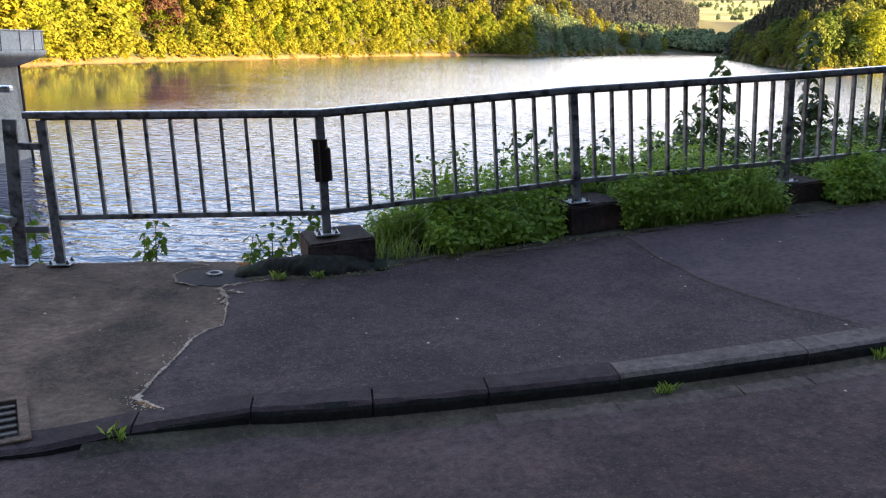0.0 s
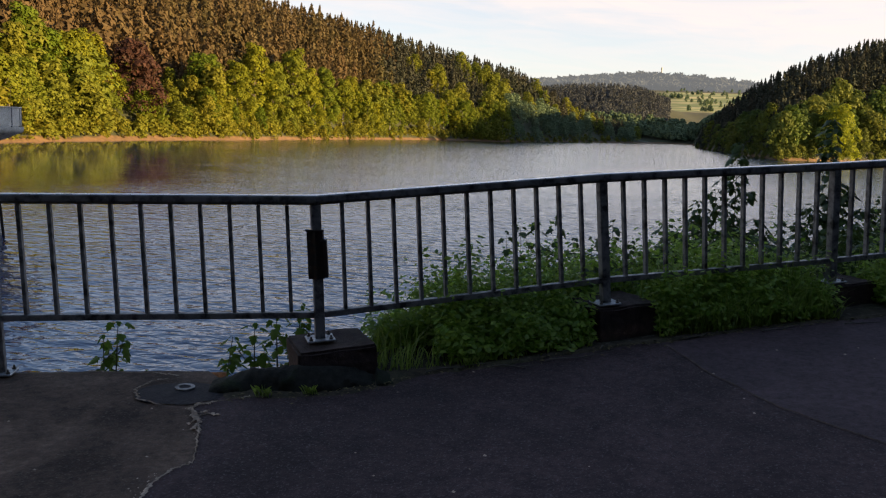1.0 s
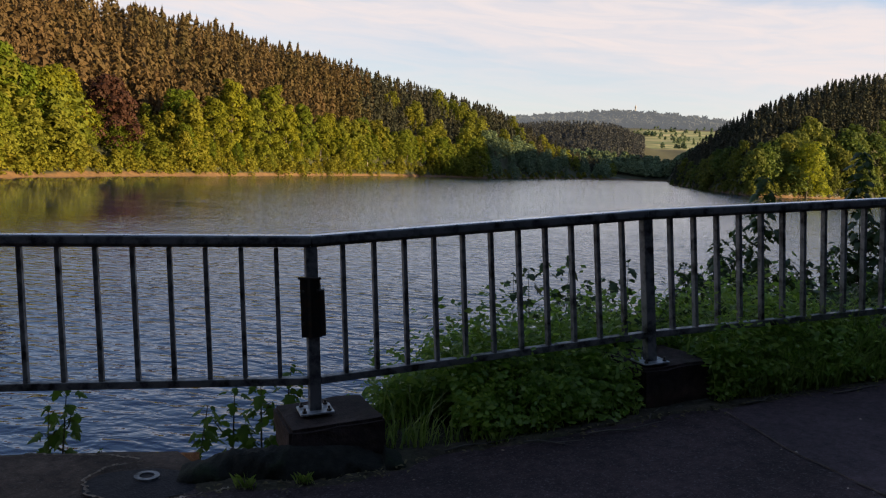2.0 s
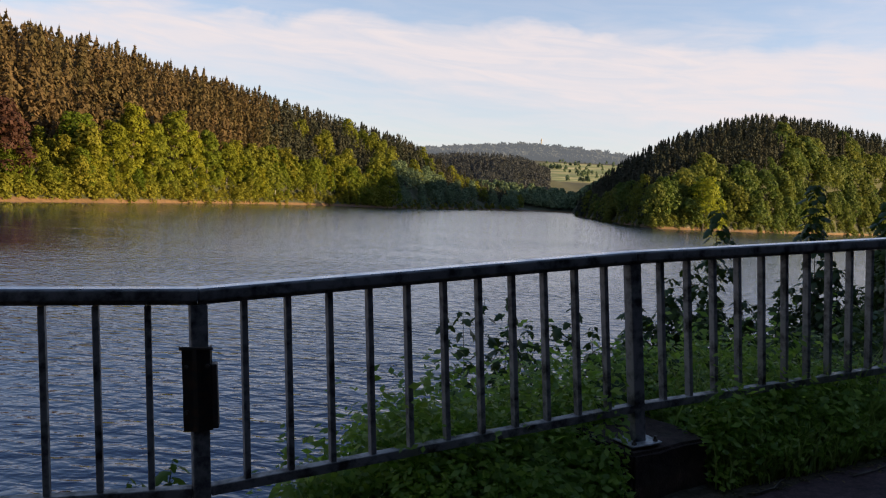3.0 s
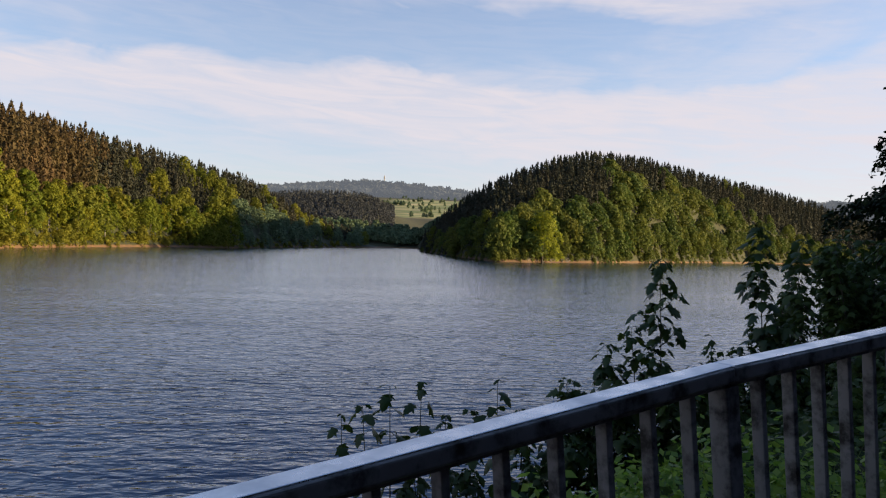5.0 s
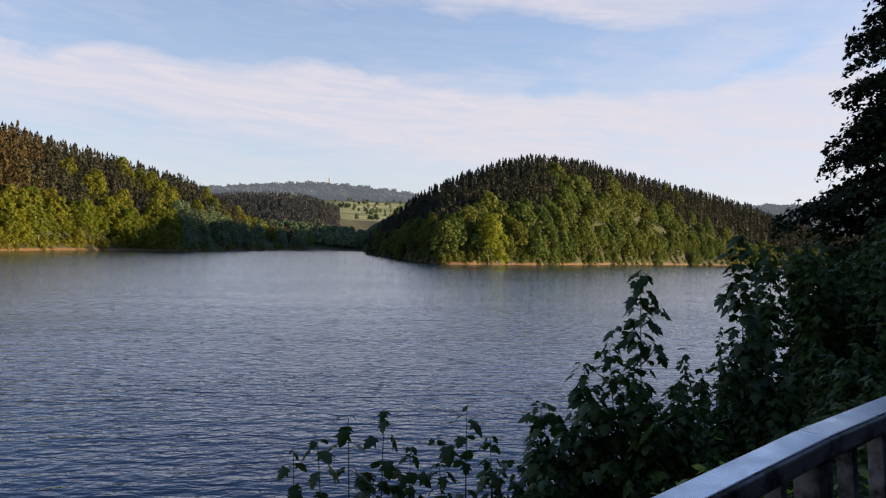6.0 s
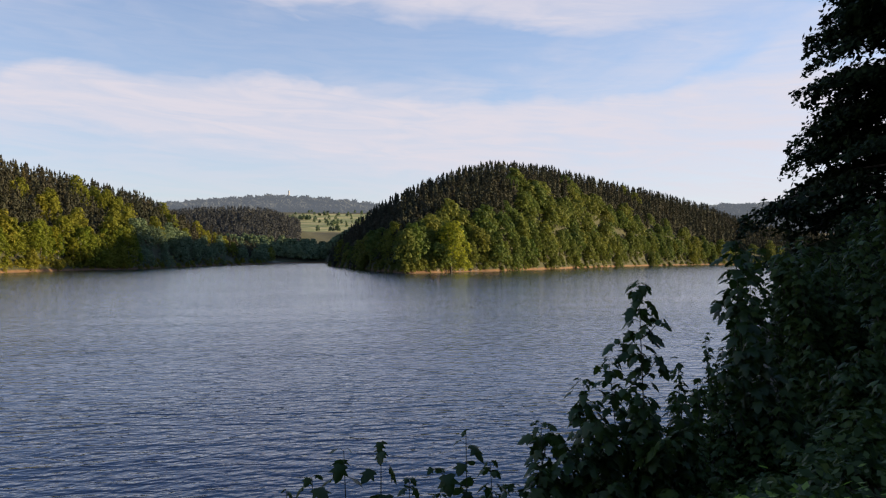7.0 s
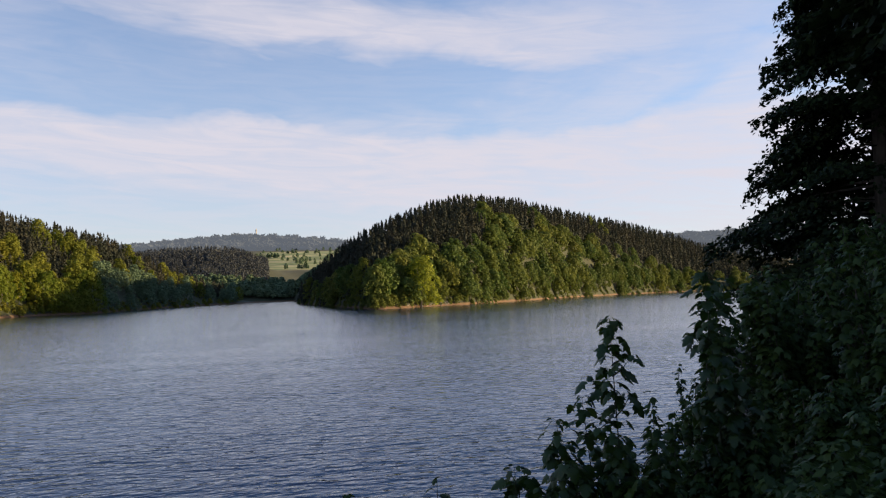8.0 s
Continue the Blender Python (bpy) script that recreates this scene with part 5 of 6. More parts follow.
def tree_meshes(rng, h, r, n, size, mat, low=0.2, bark=BARK):
    V, F = broad_crown(rng, h, r, n, size, low)
    crown = fast_mesh("crown", V, F, mat)
    bm = bmesh.new()
    tube(bm, [(0, 0, -1.0), (0.1, 0, h * 0.25), (0.25, 0.1, h * 0.55), (0.2, 0.2, h * 0.82)], [0.032 * h * 0.55, 0.022 * h * 0.55, 0.015 * h * 0.5, 0.03], 7)
    for k in range(6):
        a = 2.4 * k + rng.uniform(0, 0.5); z = h * rng.uniform(0.25, 0.6); q = r * rng.uniform(0.5, 0.85)
        tube(bm, [(0.1, 0, z), (0.5 * q * math.cos(a), 0.5 * q * math.sin(a), z + 0.10 * h), (q * math.cos(a), q * math.sin(a), z + 0.24 * h)], [0.011 * h * 0.5, 0.007 * h * 0.5, 0.02], 5)
    me = bpy.data.meshes.new("trunk"); bm.to_mesh(me); bm.free(); me.materials.append(bark)
    return crown, me


def plant_tree(meshes, x, y, z, s, rz, name, label, group=""):
    t = tagged(empty(name), label, "tree", group=group)
    t.matrix_world = pose(x, y, z, 0, 0, rz) @ Matrix.Scale(s, 4)
    part("trunk", meshes[1], None, t)
    part("crown", meshes[0], None, t)
    return t


def build_shore_trees():
    """The front rows of trees, one by one."""
    rng = np.random.default_rng(31)
    kinds = [tree_meshes(rng, 17, rng.uniform(4.8, 6.4), 2250, 0.35, DECID_OB, rng.uniform(0.03, 0.10), BARK if i < 5 else BIRCH) for i in range(7)]
    az = -25.5
    while az < 13.5:
        s = float(np.interp(az, L_AZ, L_SHORE))
        r = s + rng.uniform(5, 22)
        x, y = polar(az, r)
        low = 0.5 if (-14.5 < az < -9 or -7 < az < 1.5) else 1.0
        plant_tree(kinds[int(rng.integers(7))], x, y, float(land_z(az, r)) - 0.3, rng.uniform(0.7, 1.15) * low, rng.uniform(0, 360), "broadleaf_tree", "green broadleaf tree above the sunlit lake shore", "trees on the far shore")
        az += rng.uniform(0.35, 0.85) * 200 / s
    kinds = [tree_meshes(rng, 16, rng.uniform(4.8, 6.4), 2300, 0.36, PENWOOD_OB, rng.uniform(0.03, 0.10)) for i in range(6)]
    az = 27.2
    while az < 54.5:
        s = float(np.interp(az, P_AZ, P_SHORE))
        r = s + rng.uniform(4, 18)
        x, y = polar(az, r)
        plant_tree(kinds[int(rng.integers(6))], x, y, float(land_z(az, r)) - 0.3, rng.uniform(0.65, 1.1), rng.uniform(0, 360), "broadleaf_tree", "green broadleaf tree on the headland's shore", "trees on the headland")
        az += rng.uniform(0.4, 0.8) * 330 / s
    big = tree_meshes(rng, 25, 8.5, 6500, 0.40, DECID_OB, 0.03)
    for a2, dr, sc in ((-5.8, 13, 0.75), (-3.3, 11, 0.85), (-0.9, 12, 0.85), (1.6, 14, 0.75), (-4.6, 17, 0.95), (-2.0, 18, 1.0), (0.2, 16, 0.85), (-7.6, 18, 0.7), (-19.0, 22, 0.8), (-16.2, 16, 0.75)):
        r = float(np.interp(a2, L_AZ, L_SHORE)) + dr
        x, y = polar(a2, r)
        plant_tree(big, x, y, float(land_z(a2, r)) - 0.5, sc, 50 * a2, "broadleaf_tree", "tall spreading light-green tree on the far shore", "trees on the far shore")
    cop = tree_meshes(rng, 20, 9.6, 5000, 0.42, COPPER, 0.12)
    r = float(np.interp(-12.1, L_AZ, L_SHORE)) + 13
    x, y = polar(-12.7, r)
    plant_tree(cop, x, y, float(land_z(-12.1, r)) - 1.5, 1.02, 0, "copper_beech", "dark red copper beech among green trees")
    yel = tree_meshes(rng, 12, 5.6, 4000, 0.22, YELLOW, 0.05)
    x, y = polar(35.1, 350)
    plant_tree(yel, x, y, -4.8, 1.85, 0, "broadleaf_tree", "bright yellow-green tree on the headland's tip", "trees on the headland")
    # pale boulders at the headland's tip
    for k in range(26):
        a2 = rng.uniform(33.6, 37.2); r = float(np.interp(a2, P_AZ, P_SHORE)) + rng.uniform(0.3, 2.5)
        x, y = polar(a2, r)
        bm = bmesh.new()
        bmesh.ops.create_icosphere(bm, subdivisions=2, radius=rng.uniform(0.35, 1.0))
        for v in bm.verts:
            v.co *= 1 + 0.35 * noise.noise(v.co * 1.7 + Vector((k * 5.0, 0, 0)))
            v.co.z *= 0.65
        ob = part("boulder", bm, STONE)
        ob.location = (x, y, float(land_z(a2, r)) + 0.1)
        tagged(ob, "pale boulder at the water's edge of the headland", "boulder", group="boulders on the headland")


# ---------------------------------------------------------------- near bank and its plants
def build_bank():
    xs = np.concatenate([np.linspace(-8, -0.8, 25), np.linspace(-0.7, 8, 70), np.linspace(8.4, 70, 60)])
    vs = np.linspace(0, 1, 50) ** 1.4
    V = []
    for v in vs:
        for x in xs:
            y0 = float(back_y(x)) - 0.03 if x > -0.55 else 0.03
            y1 = float(shore_y(x)) + 6
            y = y0 + (y1 - y0) * v
            z = float(bank_z(x, y)) + 0.05 * fnoise(x, y, 0.7) * min(1, v * 30) - (0.03 if v == 0 else 0)
            V.append((x, y, z))
    n = len(xs)
    F = [(j * n + i, j * n + i + 1, (j + 1) * n + i + 1, (j + 1) * n + i) for j in range(len(vs) - 1) for i in range(n - 1)]
    tagged(new("ground_bank", fast_mesh("ground_bank", V, F, SOIL, True)), "dark soil bank falling to the lake below the railing", "bank", kind="structure")


LEAF_OUT = [(0, 0), (0.20, -0.05), (0.42, 0.06), (0.30, 0.20), (0.56, 0.50), (0.28, 0.48), (0.24, 0.72), (0.0, 1.0)]


def maple_leaf_arrays():
    """One five-lobed leaf, 1 long, folded and drooping; stalk at the origin, tip along +x."""
    right = [(y, x) for x, y in LEAF_OUT]
    pts = right + [(a, -b) for a, b in right[-2:0:-1]]
    V = [(a, b, -0.28 * a * a - 0.25 * abs(b) * (0.6 + a) + 0.10 * a) for a, b in pts] + [(0.42, 0, 0.03)]
    c = len(V) - 1
    F = [(c, i, (i + 1) % c) for i in range(c)]
    return np.array(V), np.array(F)


LEAF_V, LEAF_F = maple_leaf_arrays()
SMALL_V = np.array([(0, 0, 0), (0.22, 0.30, -0.06), (0.60, 0.50, -0.26), (0.62, 0.26, -0.15), (1.0, 0.0, -0.34), (0.62, -0.26, -0.15), (0.60, -0.50, -0.26), (0.22, -0.30, -0.06), (0.36, 0.0, 0.02)])
SMALL_F = np.array([(8, i, (i + 1) % 8) for i in range(8)])
LEAF_MESH = fast_mesh("leaf", LEAF_V, LEAF_F, MAPLE)
LEAF_YOUNG = fast_mesh("leaf", LEAF_V, LEAF_F, MAPLE_LIGHT)


def leaf_at(parent, p, az, droop, size, roll=0.0, mesh=None):
    ob = new("leaf", mesh or LEAF_MESH)
    ob.parent = parent
    ob.matrix_world = Matrix.Translation(p) @ Euler((roll, droop, az), "XYZ").to_matrix().to_4x4() @ Matrix.Scale(size, 4)
    return ob


def sapling(base, top, pairs, size, seed, label, spread=0.9, branches=0, mesh=None, reach=1.0, pair=False):
    """A maple shoot: a thin stem with crossed pairs of hanging leaves on long stalks, tufted at the tips."""
    rng = np.random.default_rng(seed)
    s = tagged(empty("maple_sapling"), label, "sapling", group="maple saplings on the bank")
    b, t = Vector(base), Vector(top)
    mid = b.lerp(t, 0.5) + Vector((rng.normal(0, 0.04), rng.normal(0, 0.04), 0))
    line = [b, b.lerp(mid, 0.5) + Vector((0.01, 0, 0)), mid, mid.lerp(t, 0.5), t]
    ln = (t - b).length
    bm = bmesh.new()
    tube(bm, line, [0.010, 0.008, 0.006, 0.0045, 0.002], 6)
    axes = [(line, ln, 0)]
    for k in range(branches):
        u = 0.30 + 0.58 * (k + rng.random()) / branches
        p = b.lerp(t, u); a = 2.4 * k + rng.uniform(0, 0.8); q = min(0.34, ln * rng.uniform(0.14, 0.26)) * (1.25 - u) * 1.5 * reach
        e = p + Vector((math.cos(a) * q, math.sin(a) * q, q * rng.uniform(0.5, 1.0)))
        br = [p, p.lerp(e, 0.5) + Vector((0, 0, -0.02)), e]
        bm2 = bmesh.new()
        tube(bm2, br, [0.006, 0.004, 0.002], 5)
        part("branch", bm2, STEM, s)
        axes.append((br, (e - p).length, 1))
    for pts, span, side in axes:
        n = pairs if not side else max(3, int(round(span / (size * 0.75))))
        for i in range(n):
            v = i / (n - 1)
            u = 1.0 - (1 - v) ** 1.45 * (0.70 if not side else 0.75)
            f = u * (len(pts) - 1); j = min(int(f), len(pts) - 2)
            p = pts[j].lerp(pts[j + 1], f - j)
            a0 = (i % 2) * math.pi / 2 + rng.normal(0, 0.35)
            small = 0.50 if v > 0.97 else (0.8 if v > 0.88 else 1.0)
            for half in ((0, math.pi) if mesh or pair else (0, 1.57, 3.14, 4.71)):
                a = a0 + half + rng.normal(0, 0.35)
                st = size * spread * small * rng.uniform(0.6, 1.25)
                q = p + Vector((math.cos(a) * st, math.sin(a) * st, st * rng.uniform(0.1, 0.5)))
                tube(bm, [p, p.lerp(q, 0.5) + Vector((0, 0, 0.004)), q], [0.0014, 0.0012, 0.001], 3)
                leaf_at(s, q, a, rng.uniform(0.30, 1.00), size * small * rng.uniform(0.75, 1.35), rng.normal(0, 0.35), mesh)
    part("stem", bm, STEM, s, smooth=True)
    return s


def build_saplings():
    def g(x, y):
        return float(bank_z(x, y))
    lab = "slim maple sapling with drooping dark leaves on the bank"
    rows = [((2.506, 3.50), 0.403, 11, 0.098, 2), ((2.279, 3.505), 0.387, 11, 0.098, 1), ((3.157, 3.60), 0.362, 9, 0.098, 2),
            ((2.10, 3.52), 0.27, 11, 0.105, 1), ((1.95, 3.50), 0.22, 10, 0.10, 1), ((2.72, 3.55), 0.16, 10, 0.08, 4), ((3.42, 3.7), 0.12, 10, 0.08, 4), ((2.9, 3.5), 0.05, 9, 0.08, 5), ((2.4, 3.4), -0.05, 9, 0.08, 5), ((2.1, 3.35), -0.12, 9, 0.08, 5)]
    for k, ((x, y), zt, n, size, br) in enumerate(rows):
        sapling((x + 0.05, y - 0.1, g(x, y) - 0.05), (x, y, zt), n, size, 100 + k, lab, 0.7, br, None, 1.0, zt > 0.2)
    lab = "tall slim maple sapling standing above the railing"
    rows = [(4.39, 3.335, 1.249, 19, 0.088, 8, 0.75), (4.10, 3.56, 0.60, 14, 0.085, 9, 1.0), (4.24, 3.46, 0.74, 14, 0.085, 8, 0.9), (3.78, 3.62, 0.34, 13, 0.085, 9, 1.0), (4.60, 3.16, 0.46, 13, 0.085, 8, 0.8),
            (3.62, 3.45, 0.10, 10, 0.085, 9, 1.0), (3.95, 3.4, 0.30, 11, 0.085, 10, 1.1), (4.35, 3.25, 0.40, 12, 0.085, 10, 1.1), (5.487, 3.374, 1.545, 20, 0.09, 5, 0.6), (5.62, 3.30, 0.85, 13, 0.09, 8, 0.8), (7.997, 4.915, 1.512, 18, 0.11, 7, 0.9), (9.3, 5.05, 1.55, 17, 0.11, 8, 1.0)]
    for k, (x, y, zt, n, size, br, reach) in enumerate(rows):
        sapling((x + 0.04, y - 0.03, g(x, y) - 0.05), (x, y, zt), n, size, 200 + k, lab, 0.9, br, None, reach)
    lab = "small leafy shoot growing below the slab's edge"
    for k, (x, y, z0, zt) in enumerate(((-1.22, 0.30, -0.75, 0.02), (-0.28, 0.42, -0.7, 0.04), (-0.42, 0.5, -0.8, -0.04), (-0.12, 0.45, -0.6, 0.10), (-0.55, 0.4, -0.8, -0.10), (-2.15, 0.5, -0.9, 0.08), (-2.35, 0.5, -0.9, 0.05), (-1.32, 0.35, -0.8, -0.08))):
        sapling((x, y, z0), (x, y, zt), 8, 0.072, 300 + k, lab, 0.6, 3, LEAF_YOUNG, 0.7)


def leaf_cloud(n, P, N, size, rng, stretch=1.5):
    V, F = quads_at(P, N, size, rng, stretch, 0.22)
    return V, F


def maple_cloud(P, az, droop, size, rng):
    """Many lobed leaves in one mesh."""
    n = len(P)
    sr, cr = np.sin(rng.normal(0, 0.3, n)), np.cos(rng.normal(0, 0.3, n))
    cd, sd, ca, sa = np.cos(droop), np.sin(droop), np.cos(az), np.sin(az)
    L = SMALL_V[None] * size[:, None, None]
    x, y, z = L[..., 0], L[..., 1], L[..., 2]
    y, z = y * cr[:, None] - z * sr[:, None], y * sr[:, None] + z * cr[:, None]
    x, z = x * cd[:, None] + z * sd[:, None], -x * sd[:, None] + z * cd[:, None]
    x, y = x * ca[:, None] - y * sa[:, None], x * sa[:, None] + y * ca[:, None]
    V = np.stack([x, y, z], -1) + P[:, None]
    F = SMALL_F[None] + (np.arange(n) * len(SMALL_V))[:, None, None]
    return V.reshape(-1, 3), F.reshape(-1, 3)


def build_undergrowth():
    rng = np.random.default_rng(41)
    # nettles and herbs along the railing
    P, N = [], []
    for k in range(5600):
        x = 0.25 + 4.6 * rng.random() ** 1.15 if rng.random() < 0.85 else rng.uniform(0.25, 3)
        y0 = float(back_y(x)) + 0.03
        y = y0 + abs(rng.normal(0, 0.36 if x < 3.2 else 0.24)) + rng.uniform(0, 0.15)
        if x < 0.75 and y < 0.28:
            continue
        z0 = float(bank_z(x, y))
        ok = all(abs((x - FENCE[i][0] - 0.10) - 0.0) > 0.25 or y - FENCE[i][1] > 0.40 for i in range(1, 6))
        if not ok:
            continue
        h = max(0.05, rng.uniform(0.12, 0.46) * min(1, 0.45 + (y - y0) * 1.4) * (1 + 0.9 * fnoise(x, y, 0.35)) * (1.55 if rng.random() < 0.14 else rng.uniform(0.55, 1.05)))
        for j in range(14):
            u = rng.uniform(0.35, 1.0) ** 0.8
            a = rng.uniform(0, 6.28)
            P.append((x + 0.06 * math.cos(a), y + 0.06 * math.sin(a), z0 + h * u))
            N.append((0.45 * math.cos(a), 0.45 * math.sin(a) - 0.15, 1.0))
    V, F = leaf_cloud(len(P), np.array(P), np.array(N), 0.0150, rng, 1.5)
    tagged(new("undergrowth", fast_mesh("undergrowth", V, F, HERB)), "bright green nettles and herbs under the railing", "undergrowth", kind="stuff")
    # coarser weeds down the bank
    P, N = [], []
    for k in range(1000):
        x = 0.35 + 3.0 * rng.random() ** 1.25; y = float(fence_y(x)) + rng.uniform(0.35, 1.55) + 0.5 * fnoise(x, 0, 0.7)
        z0 = float(bank_z(x, y)); h = rng.uniform(0.2, 0.55)
        for j in range(16):
            u = rng.uniform(0.3, 1.0); a = rng.uniform(0, 6.28)
            P.append((x + 0.05 * math.cos(a), y + 0.05 * math.sin(a), z0 + h * u)); N.append((0.5 * math.cos(a), 0.5 * math.sin(a), 0.8))
    V, F = leaf_cloud(len(P), np.array(P), np.array(N), 0.019, rng, 1.4)
    tagged(new("undergrowth", fast_mesh("undergrowth", V, F, HERB)), "bright green weeds on the bank below the railing", "undergrowth", kind="stuff")
    P, N = [], []
    for k in range(1500):
        x = rng.uniform(1.8, 9.5); y = float(fence_y(x)) + rng.uniform(0.3, 2.6)
        z0 = float(bank_z(x, y)); h = rng.uniform(0.15, 0.45)
        for j in range(13):
            u = rng.uniform(0.2, 1.0); a = rng.uniform(0, 6.28)
            P.append((x + 0.07 * math.cos(a), y + 0.07 * math.sin(a), z0 + h * u)); N.append((0.5 * math.cos(a), 0.5 * math.sin(a), 0.8))
    V, F = leaf_cloud(len(P), np.array(P), np.array(N), 0.026, rng, 1.4)
    tagged(new("undergrowth", fast_mesh("undergrowth", V, F, SHRUB)), "dull green weeds covering the shaded bank", "undergrowth", kind="stuff")
    # grass blades
    V, F = [], []
    for k in range(17000):
        x = rng.uniform(0.3, 6.4) if k % 5 else rng.uniform(2.0, 5)
        y0 = float(back_y(x)) + 0.0
        y = y0 + abs(rng.normal(0, 0.34))
        if fnoise(x, y, 0.6, 5) < -0.05 and k % 4:
            continue
        if not 2.1 < x < 3.6 and k % 3:
            continue
        if any(abs(x - FENCE[i][0] - 0.10) < 0.25 and y - FENCE[i][1] < 0.38 for i in range(1, 6)):
            continue
        z0 = float(bank_z(x, y)) - 0.01
        h = rng.uniform(0.06, 0.40) * (0.42 + min(0.7, (y - y0) * 1.5)) * (1.25 if 2.1 < x < 3.6 else 1.0)
        a = rng.uniform(0, 6.28); b = rng.uniform(0.15, 0.85) * h
        w = rng.uniform(0.0025, 0.005)
        ca, sa = math.cos(a), math.sin(a)
        o = len(V)
        V += [(x - w * sa, y + w * ca, z0), (x + w * sa, y - w * ca, z0), (x + 0.35 * b * ca + w * sa, y + 0.35 * b * sa - w * ca, z0 + h * 0.6), (x + 0.35 * b * ca - w * sa, y + 0.35 * b * sa + w * ca, z0 + h * 0.6),
              (x + b * ca, y + b * sa, z0 + h * 0.95)]
        F += [(o, o + 1, o + 2), (o, o + 2, o + 3), (o + 3, o + 2, o + 4)]
    tagged(new("grass", fast_mesh("grass", V, F, GRASS)), "long green grass along the footpath's edge", "grass", kind="stuff")


def shrub(x, y, h, r, n, seed, label, size=0.11):
    """A leafy maple shrub: arching stems, lobed leaves hanging in uneven tiers."""
    rng = np.random.default_rng(seed)
    t = tagged(empty("shrub"), label, "shrub", group="shrubs on the bank")
    t.location = (x, y, float(bank_z(x, y)) - 0.1)
    P, A = [], []
    m = max(7, int(11 * r))
    for k in range(m):
        a = rng.uniform(0, 6.28); q = r * rng.uniform(0.15, 0.95)
        e = Vector((q * math.cos(a), q * math.sin(a), h * (1.02 - 0.42 * (q / r) ** 2) * rng.uniform(0.72, 1.05)))
        c = Vector((0.35 * e.x, 0.35 * e.y, e.z * 0.5))
        bm = bmesh.new()
        tube(bm, [(0.1 * e.x, 0.1 * e.y, 0), c, e], [0.014, 0.009, 0.003], 5)
        part("stem", bm, BARK, t)
        for j in range(n // m):
            u = rng.uniform(0.12, 1.02) ** 0.8
            p = c.lerp(e, (u - 0.5) * 2) if u > 0.5 else c * (u * 2)
            b = rng.uniform(0, 6.28); d = rng.uniform(0.02, 0.24 * min(1.0, r)) * (1.15 - 0.8 * u)
            P.append((p.x + d * math.cos(b), p.y + d * math.sin(b), p.z + rng.normal(0, 0.03))); A.append(b)
    P, A = np.array(P), np.array(A)
    V, F = maple_cloud(P, A, rng.uniform(-0.1, 0.85, len(P)), size * rng.uniform(0.55, 1.25, len(P)), rng)
    part("foliage", fast_mesh("foliage", V, F, SHRUB), None, t)
    return t


def build_shrubs():
    lab = "dense dark green maple shrub on the lake bank"
    # x, y, height of the top, reach, leaves
    rows = [(6.40, 3.8, 0.65, 0.36, 800), (8.75, 4.65, 1.09, 0.6, 1400), (7.1, 2.95, 1.83, 0.7, 1900), (7.6, 3.9, 1.60, 0.8, 1900), (8.3, 4.3, 1.60, 0.9, 1900), (8.0, 3.0, 2.04, 0.9, 1900),
            (9.2, 3.4, 2.39, 1.1, 2000), (10.4, 4.6, 2.2, 1.1, 2000), (6.05, 2.9, 0.75, 0.45, 1000), (5.45, 3.05, 0.40, 0.40, 900), (5.75, 3.25, 0.62, 0.40, 900), (5.2, 3.2, 0.29, 0.38, 800), (5.9, 2.2, 0.82, 0.55, 1100), (7.0, 2.2, 1.08, 0.7, 1300),
            (4.9, 3.1, 0.13, 0.42, 800), (4.4, 3.1, -0.04, 0.42, 800), (4.0, 3.3, -0.27, 0.42, 800), (3.4, 3.3, -0.49, 0.42, 700), (2.9, 3.25, -0.64, 0.42, 600), (2.4, 3.3, -0.83, 0.40, 500), (2.0, 3.2, -1.10, 0.38, 400),
            (1.5, 2.0, -0.60, 0.36, 350), (0.95, 1.2, -0.26, 0.30, 260), (4.0, 2.2, 0.16, 0.5, 700), (3.0, 2.0, -0.01, 0.5, 600), (5.0, 2.0, 0.50, 0.5, 700), (12.0, 6.0, 1.7, 1.3, 1800), (11.5, 4.2, 2.8, 1.4, 1800), (14.5, 7.2, 1.6, 1.4, 1700),
            (8.15, 5.19, 1.30, 0.46, 1200), (8.6, 5.0, 1.46, 0.52, 1400), (8.05, 5.3, 0.85, 0.46, 1100), (8.5, 5.4, 1.12, 0.5, 1300), (7.55, 5.05, 0.62, 0.44, 1000), (7.0, 4.9, 0.25, 0.40, 900), (6.5, 4.6, -0.1, 0.42, 900),
            (8.8, 4.34, 1.40, 0.6, 1500), (7.74, 3.85, 0.86, 0.55, 1300), (6.25, 3.35, 0.55, 0.42, 1000), (5.7, 3.7, 0.15, 0.40, 900), (6.4, 2.6, 0.72, 0.5, 1100), (5.55, 2.6, 0.28, 0.42, 900), (4.75, 2.6, 0.02, 0.42, 800),
            (5.15, 3.45, 0.50, 0.40, 900), (5.45, 3.75, 0.72, 0.38, 900), (4.80, 3.35, 0.26, 0.38, 800), (4.55, 3.5, 0.05, 0.38, 800), (5.8, 4.1, 0.55, 0.42, 900)]
    for k, (x, y, top, r, n) in enumerate(rows):
        shrub(x, y, top + 0.1 - float(bank_z(x, y)), r, int(n * 0.85), 500 + k, lab, 0.080)


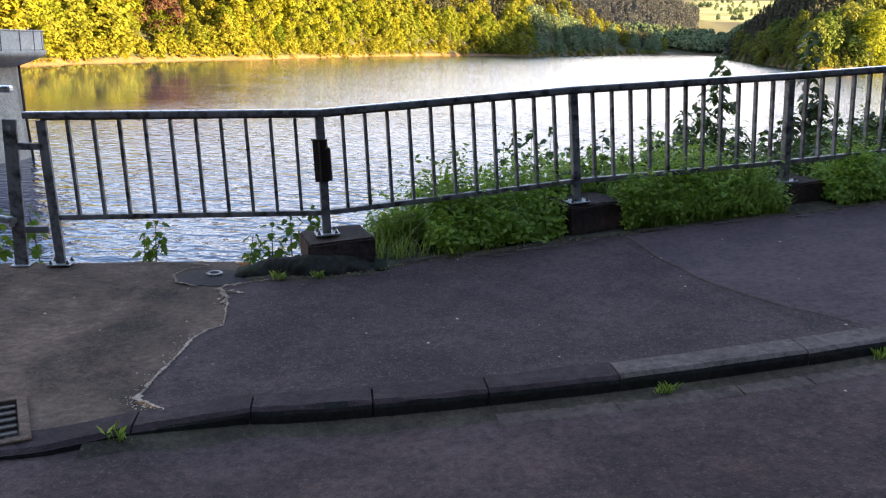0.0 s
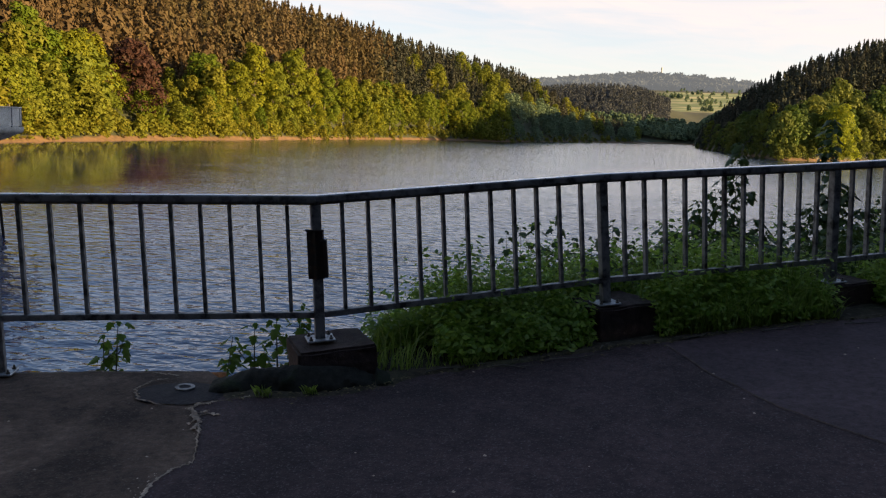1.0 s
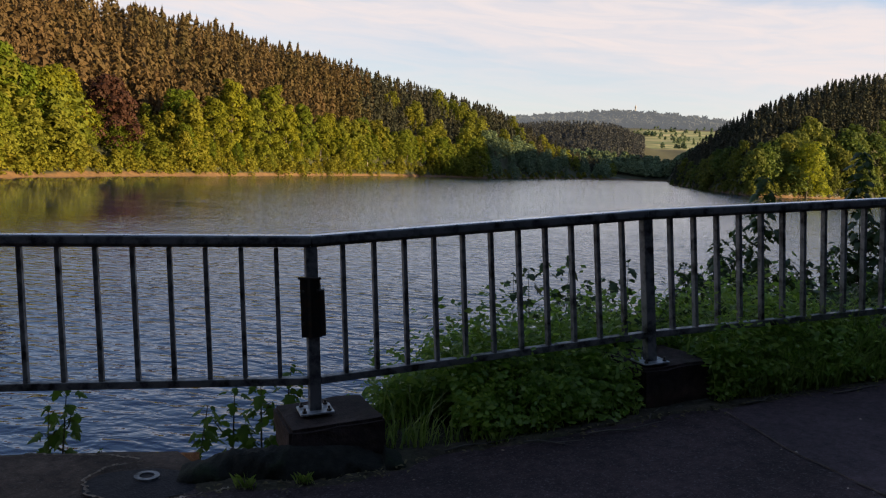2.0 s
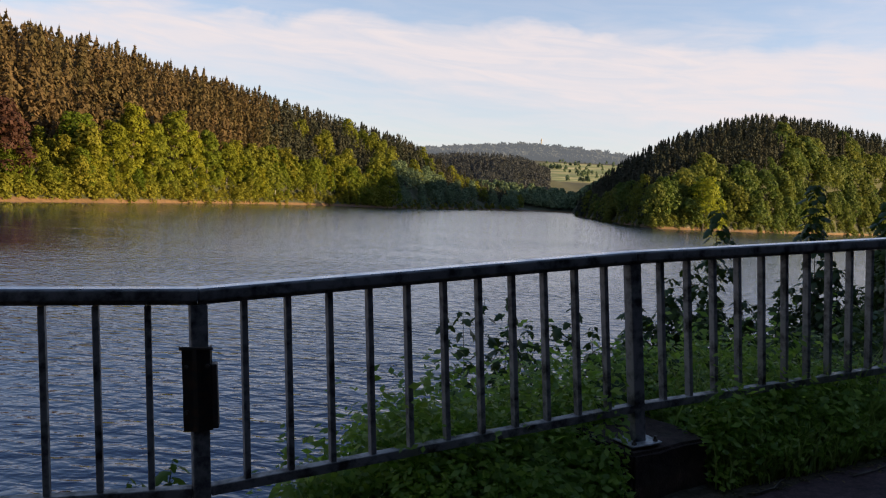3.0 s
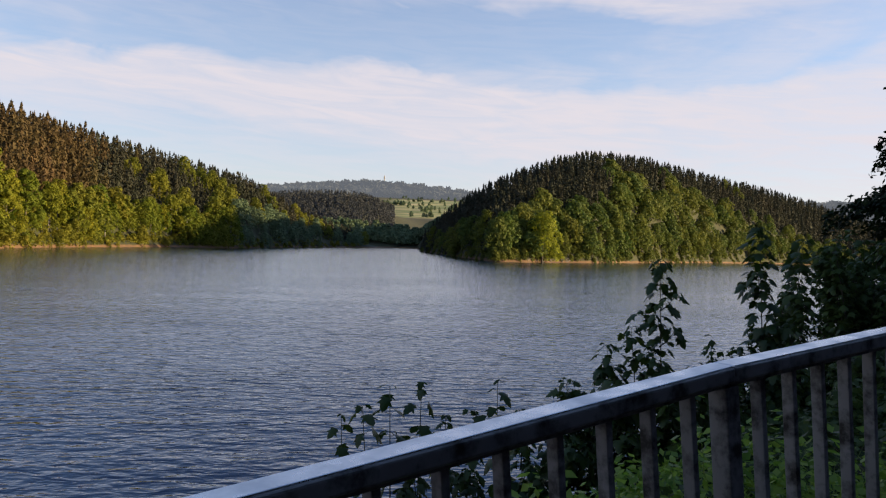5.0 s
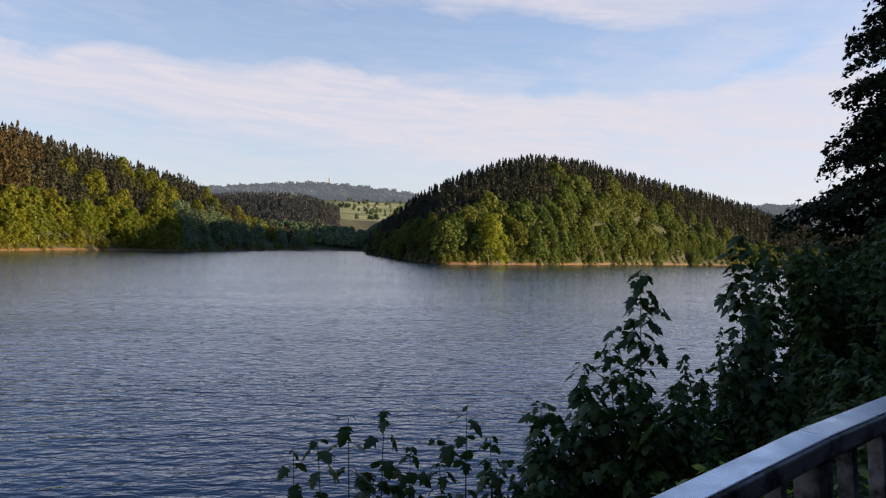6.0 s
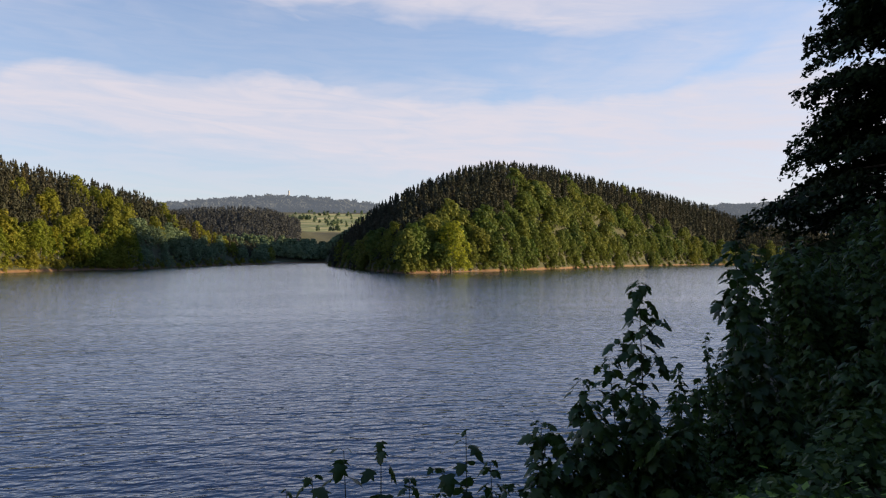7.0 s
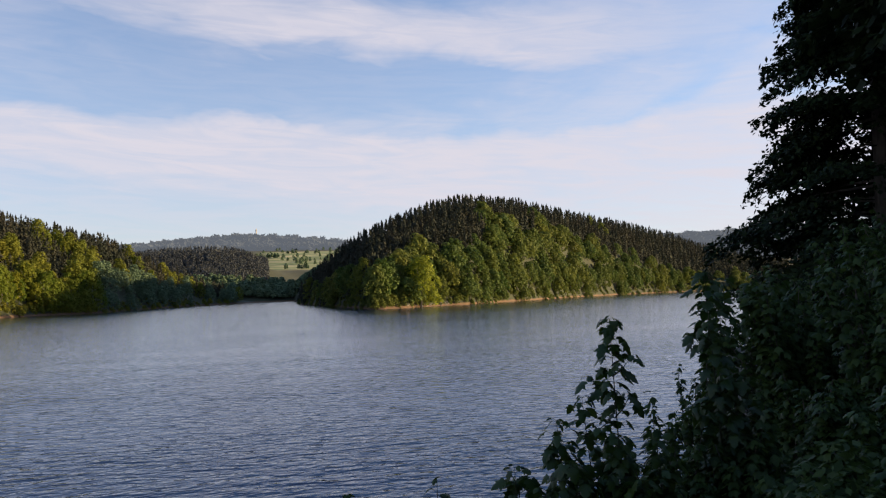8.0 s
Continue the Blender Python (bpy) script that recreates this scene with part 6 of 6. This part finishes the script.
def spray_tree(x, y, h, prof, branches, leaves, seed, label, size=0.085):
    """A tall tree of layered, drooping leafy sprays; prof gives the reach at each height."""
    rng = np.random.default_rng(seed)
    t = tagged(empty("broadleaf_tree"), label, "tree", group="trees on the near bank")
    t.location = (x, y, float(bank_z(x, y)))
    bm = bmesh.new()
    tube(bm, [(0, 0, -0.5), (0.1, 0, h * 0.4), (0.1, 0.1, h * 0.97)], [0.28, 0.2, 0.03], 8)
    P, N = [], []
    for k in range(branches):
        u = (k + rng.random()) / branches
        z = h * (0.03 + 0.95 * u)
        a = rng.uniform(0, 6.28)
        q = float(np.interp(z, prof[0], prof[1])) * rng.uniform(0.62, 1.0)
        ca, sa = math.cos(a), math.sin(a)
        rise, sag = rng.uniform(0.0, 0.25) * q, rng.uniform(0.10, 0.45) * q
        def at(s):
            return np.array([q * s * ca, q * s * sa, z + rise * s * 2 - (sag + rise) * s * s])
        if k % 3 == 0:
            tube(bm, [tuple(at(s)) for s in (0, 0.4, 0.8, 1.0)], [0.05, 0.03, 0.015, 0.006], 4)
        n = int(leaves * (0.35 + 0.65 * q / max(prof[1])))
        s = rng.uniform(0.22, 1.0, n) ** 0.7
        w = 0.20 * q * (1.15 - s) + 0.10
        o = rng.normal(0, 1, n) * w
        pts = np.stack([at(v) for v in s]) + np.stack([-sa * o, ca * o, -0.30 * np.abs(o) + rng.normal(0, 0.09, n)], -1)
        P.append(pts); N.append(np.tile([0.6 * ca, 0.6 * sa, 0.7], (n, 1)) + rng.normal(0, 0.35, (n, 3)))
    part("trunk", bm, BARK, t)
    V, F = quads_at(np.concatenate(P), np.concatenate(N), size, rng, 1.3, 0.2)
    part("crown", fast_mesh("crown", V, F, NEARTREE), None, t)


def build_near_trees():
    """The dark trees on the shaded bank, one of them added to shade it."""
    lab = "tall dark shaded tree with drooping sprays on the bank"
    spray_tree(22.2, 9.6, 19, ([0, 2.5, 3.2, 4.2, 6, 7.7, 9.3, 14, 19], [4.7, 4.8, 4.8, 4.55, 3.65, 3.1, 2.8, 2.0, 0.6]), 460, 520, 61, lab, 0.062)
    # Added beyond the right of the view so its canopy dims the bank plants.
    spray_tree(12.8, 3.3, 12, ([0, 2.6, 3.2, 5, 9, 12], [0.1, 0.1, 1.8, 3.2, 2.6, 0.5]), 130, 170, 64, "dark leafy tree added to shade the bank beside the railing", 0.10)
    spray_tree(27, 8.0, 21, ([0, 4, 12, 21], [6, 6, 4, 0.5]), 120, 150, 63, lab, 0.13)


def build_shade_slope():
    """A wooded slope added out of view, behind and beside the road, to keep low sun and skylight off it."""
    def hz(x, y):
        e = min(10.0, max(0.0, x - 40) * 0.38) if y < 0.36 * x else 0.0
        return -0.5 + max(e, min(24.0, max(0.0, -11 - y) * 0.62)) + 0.8 * fnoise(x, y, 20)

    def sl(u, v):
        x = -90 + 270 * u
        y = -95 + 83 * v
        return x, y, hz(x, y)

    def sr(u, v):
        x = 40 + 140 * u
        y = -12 + (0.36 * x + 12) * v
        return x, y, hz(x, min(y, 0.36 * x - 0.1))
    def base(u, v):
        return -260 + 520 * u, -300 + 292 * v, -0.95 - 0.3 * (1 - v)
    tagged(new("ground_base", grid_mesh("ground_base", base, 12, 8, SOIL)), "dark soil under the road and the wooded slope", "ground", kind="structure")
    tagged(new("ground_slope", grid_mesh("ground_slope", sl, 40, 24, SOIL)), "unseen slope added behind the road to block sun and sky", "hillside", kind="structure")
    tagged(new("ground_slope", grid_mesh("ground_slope", sr, 24, 24, SOIL)), "unseen slope added beside the road to block the low sun", "hillside", kind="structure")
    rng = np.random.default_rng(71)
    tm = [conifer(rng, 18, 4.2, 84, 1.25) for _ in range(4)]
    rows = []
    for k in range(720):
        if k % 2:
            x = rng.uniform(44, 100); y = rng.uniform(-50, 0.34 * x)
        else:
            x = rng.uniform(-80, 60); y = rng.uniform(-50, -18.0)
        rows.append((x, y, hz(x, y) - 0.6, rng.uniform(0.9, 1.4) * (1.45 if x > 3 and y < -12 else 1.0), rng.uniform(0, 1)))
    scatter("conifer_wood", tm, rows, SPRUCE, rng, "dark spruces added on the unseen slope to shade the road", "forest")


build_water()
build_land()
build_road()
build_kerb()
build_bank()
build_shade_slope()
build_forests()
build_shore_trees()
build_near_trees()
build_railing()
build_blocks()
build_sleeve()
build_gate()
build_tower()
build_litter()
build_drain()
build_valve_cap()
build_shrubs()
build_saplings()
build_undergrowth()
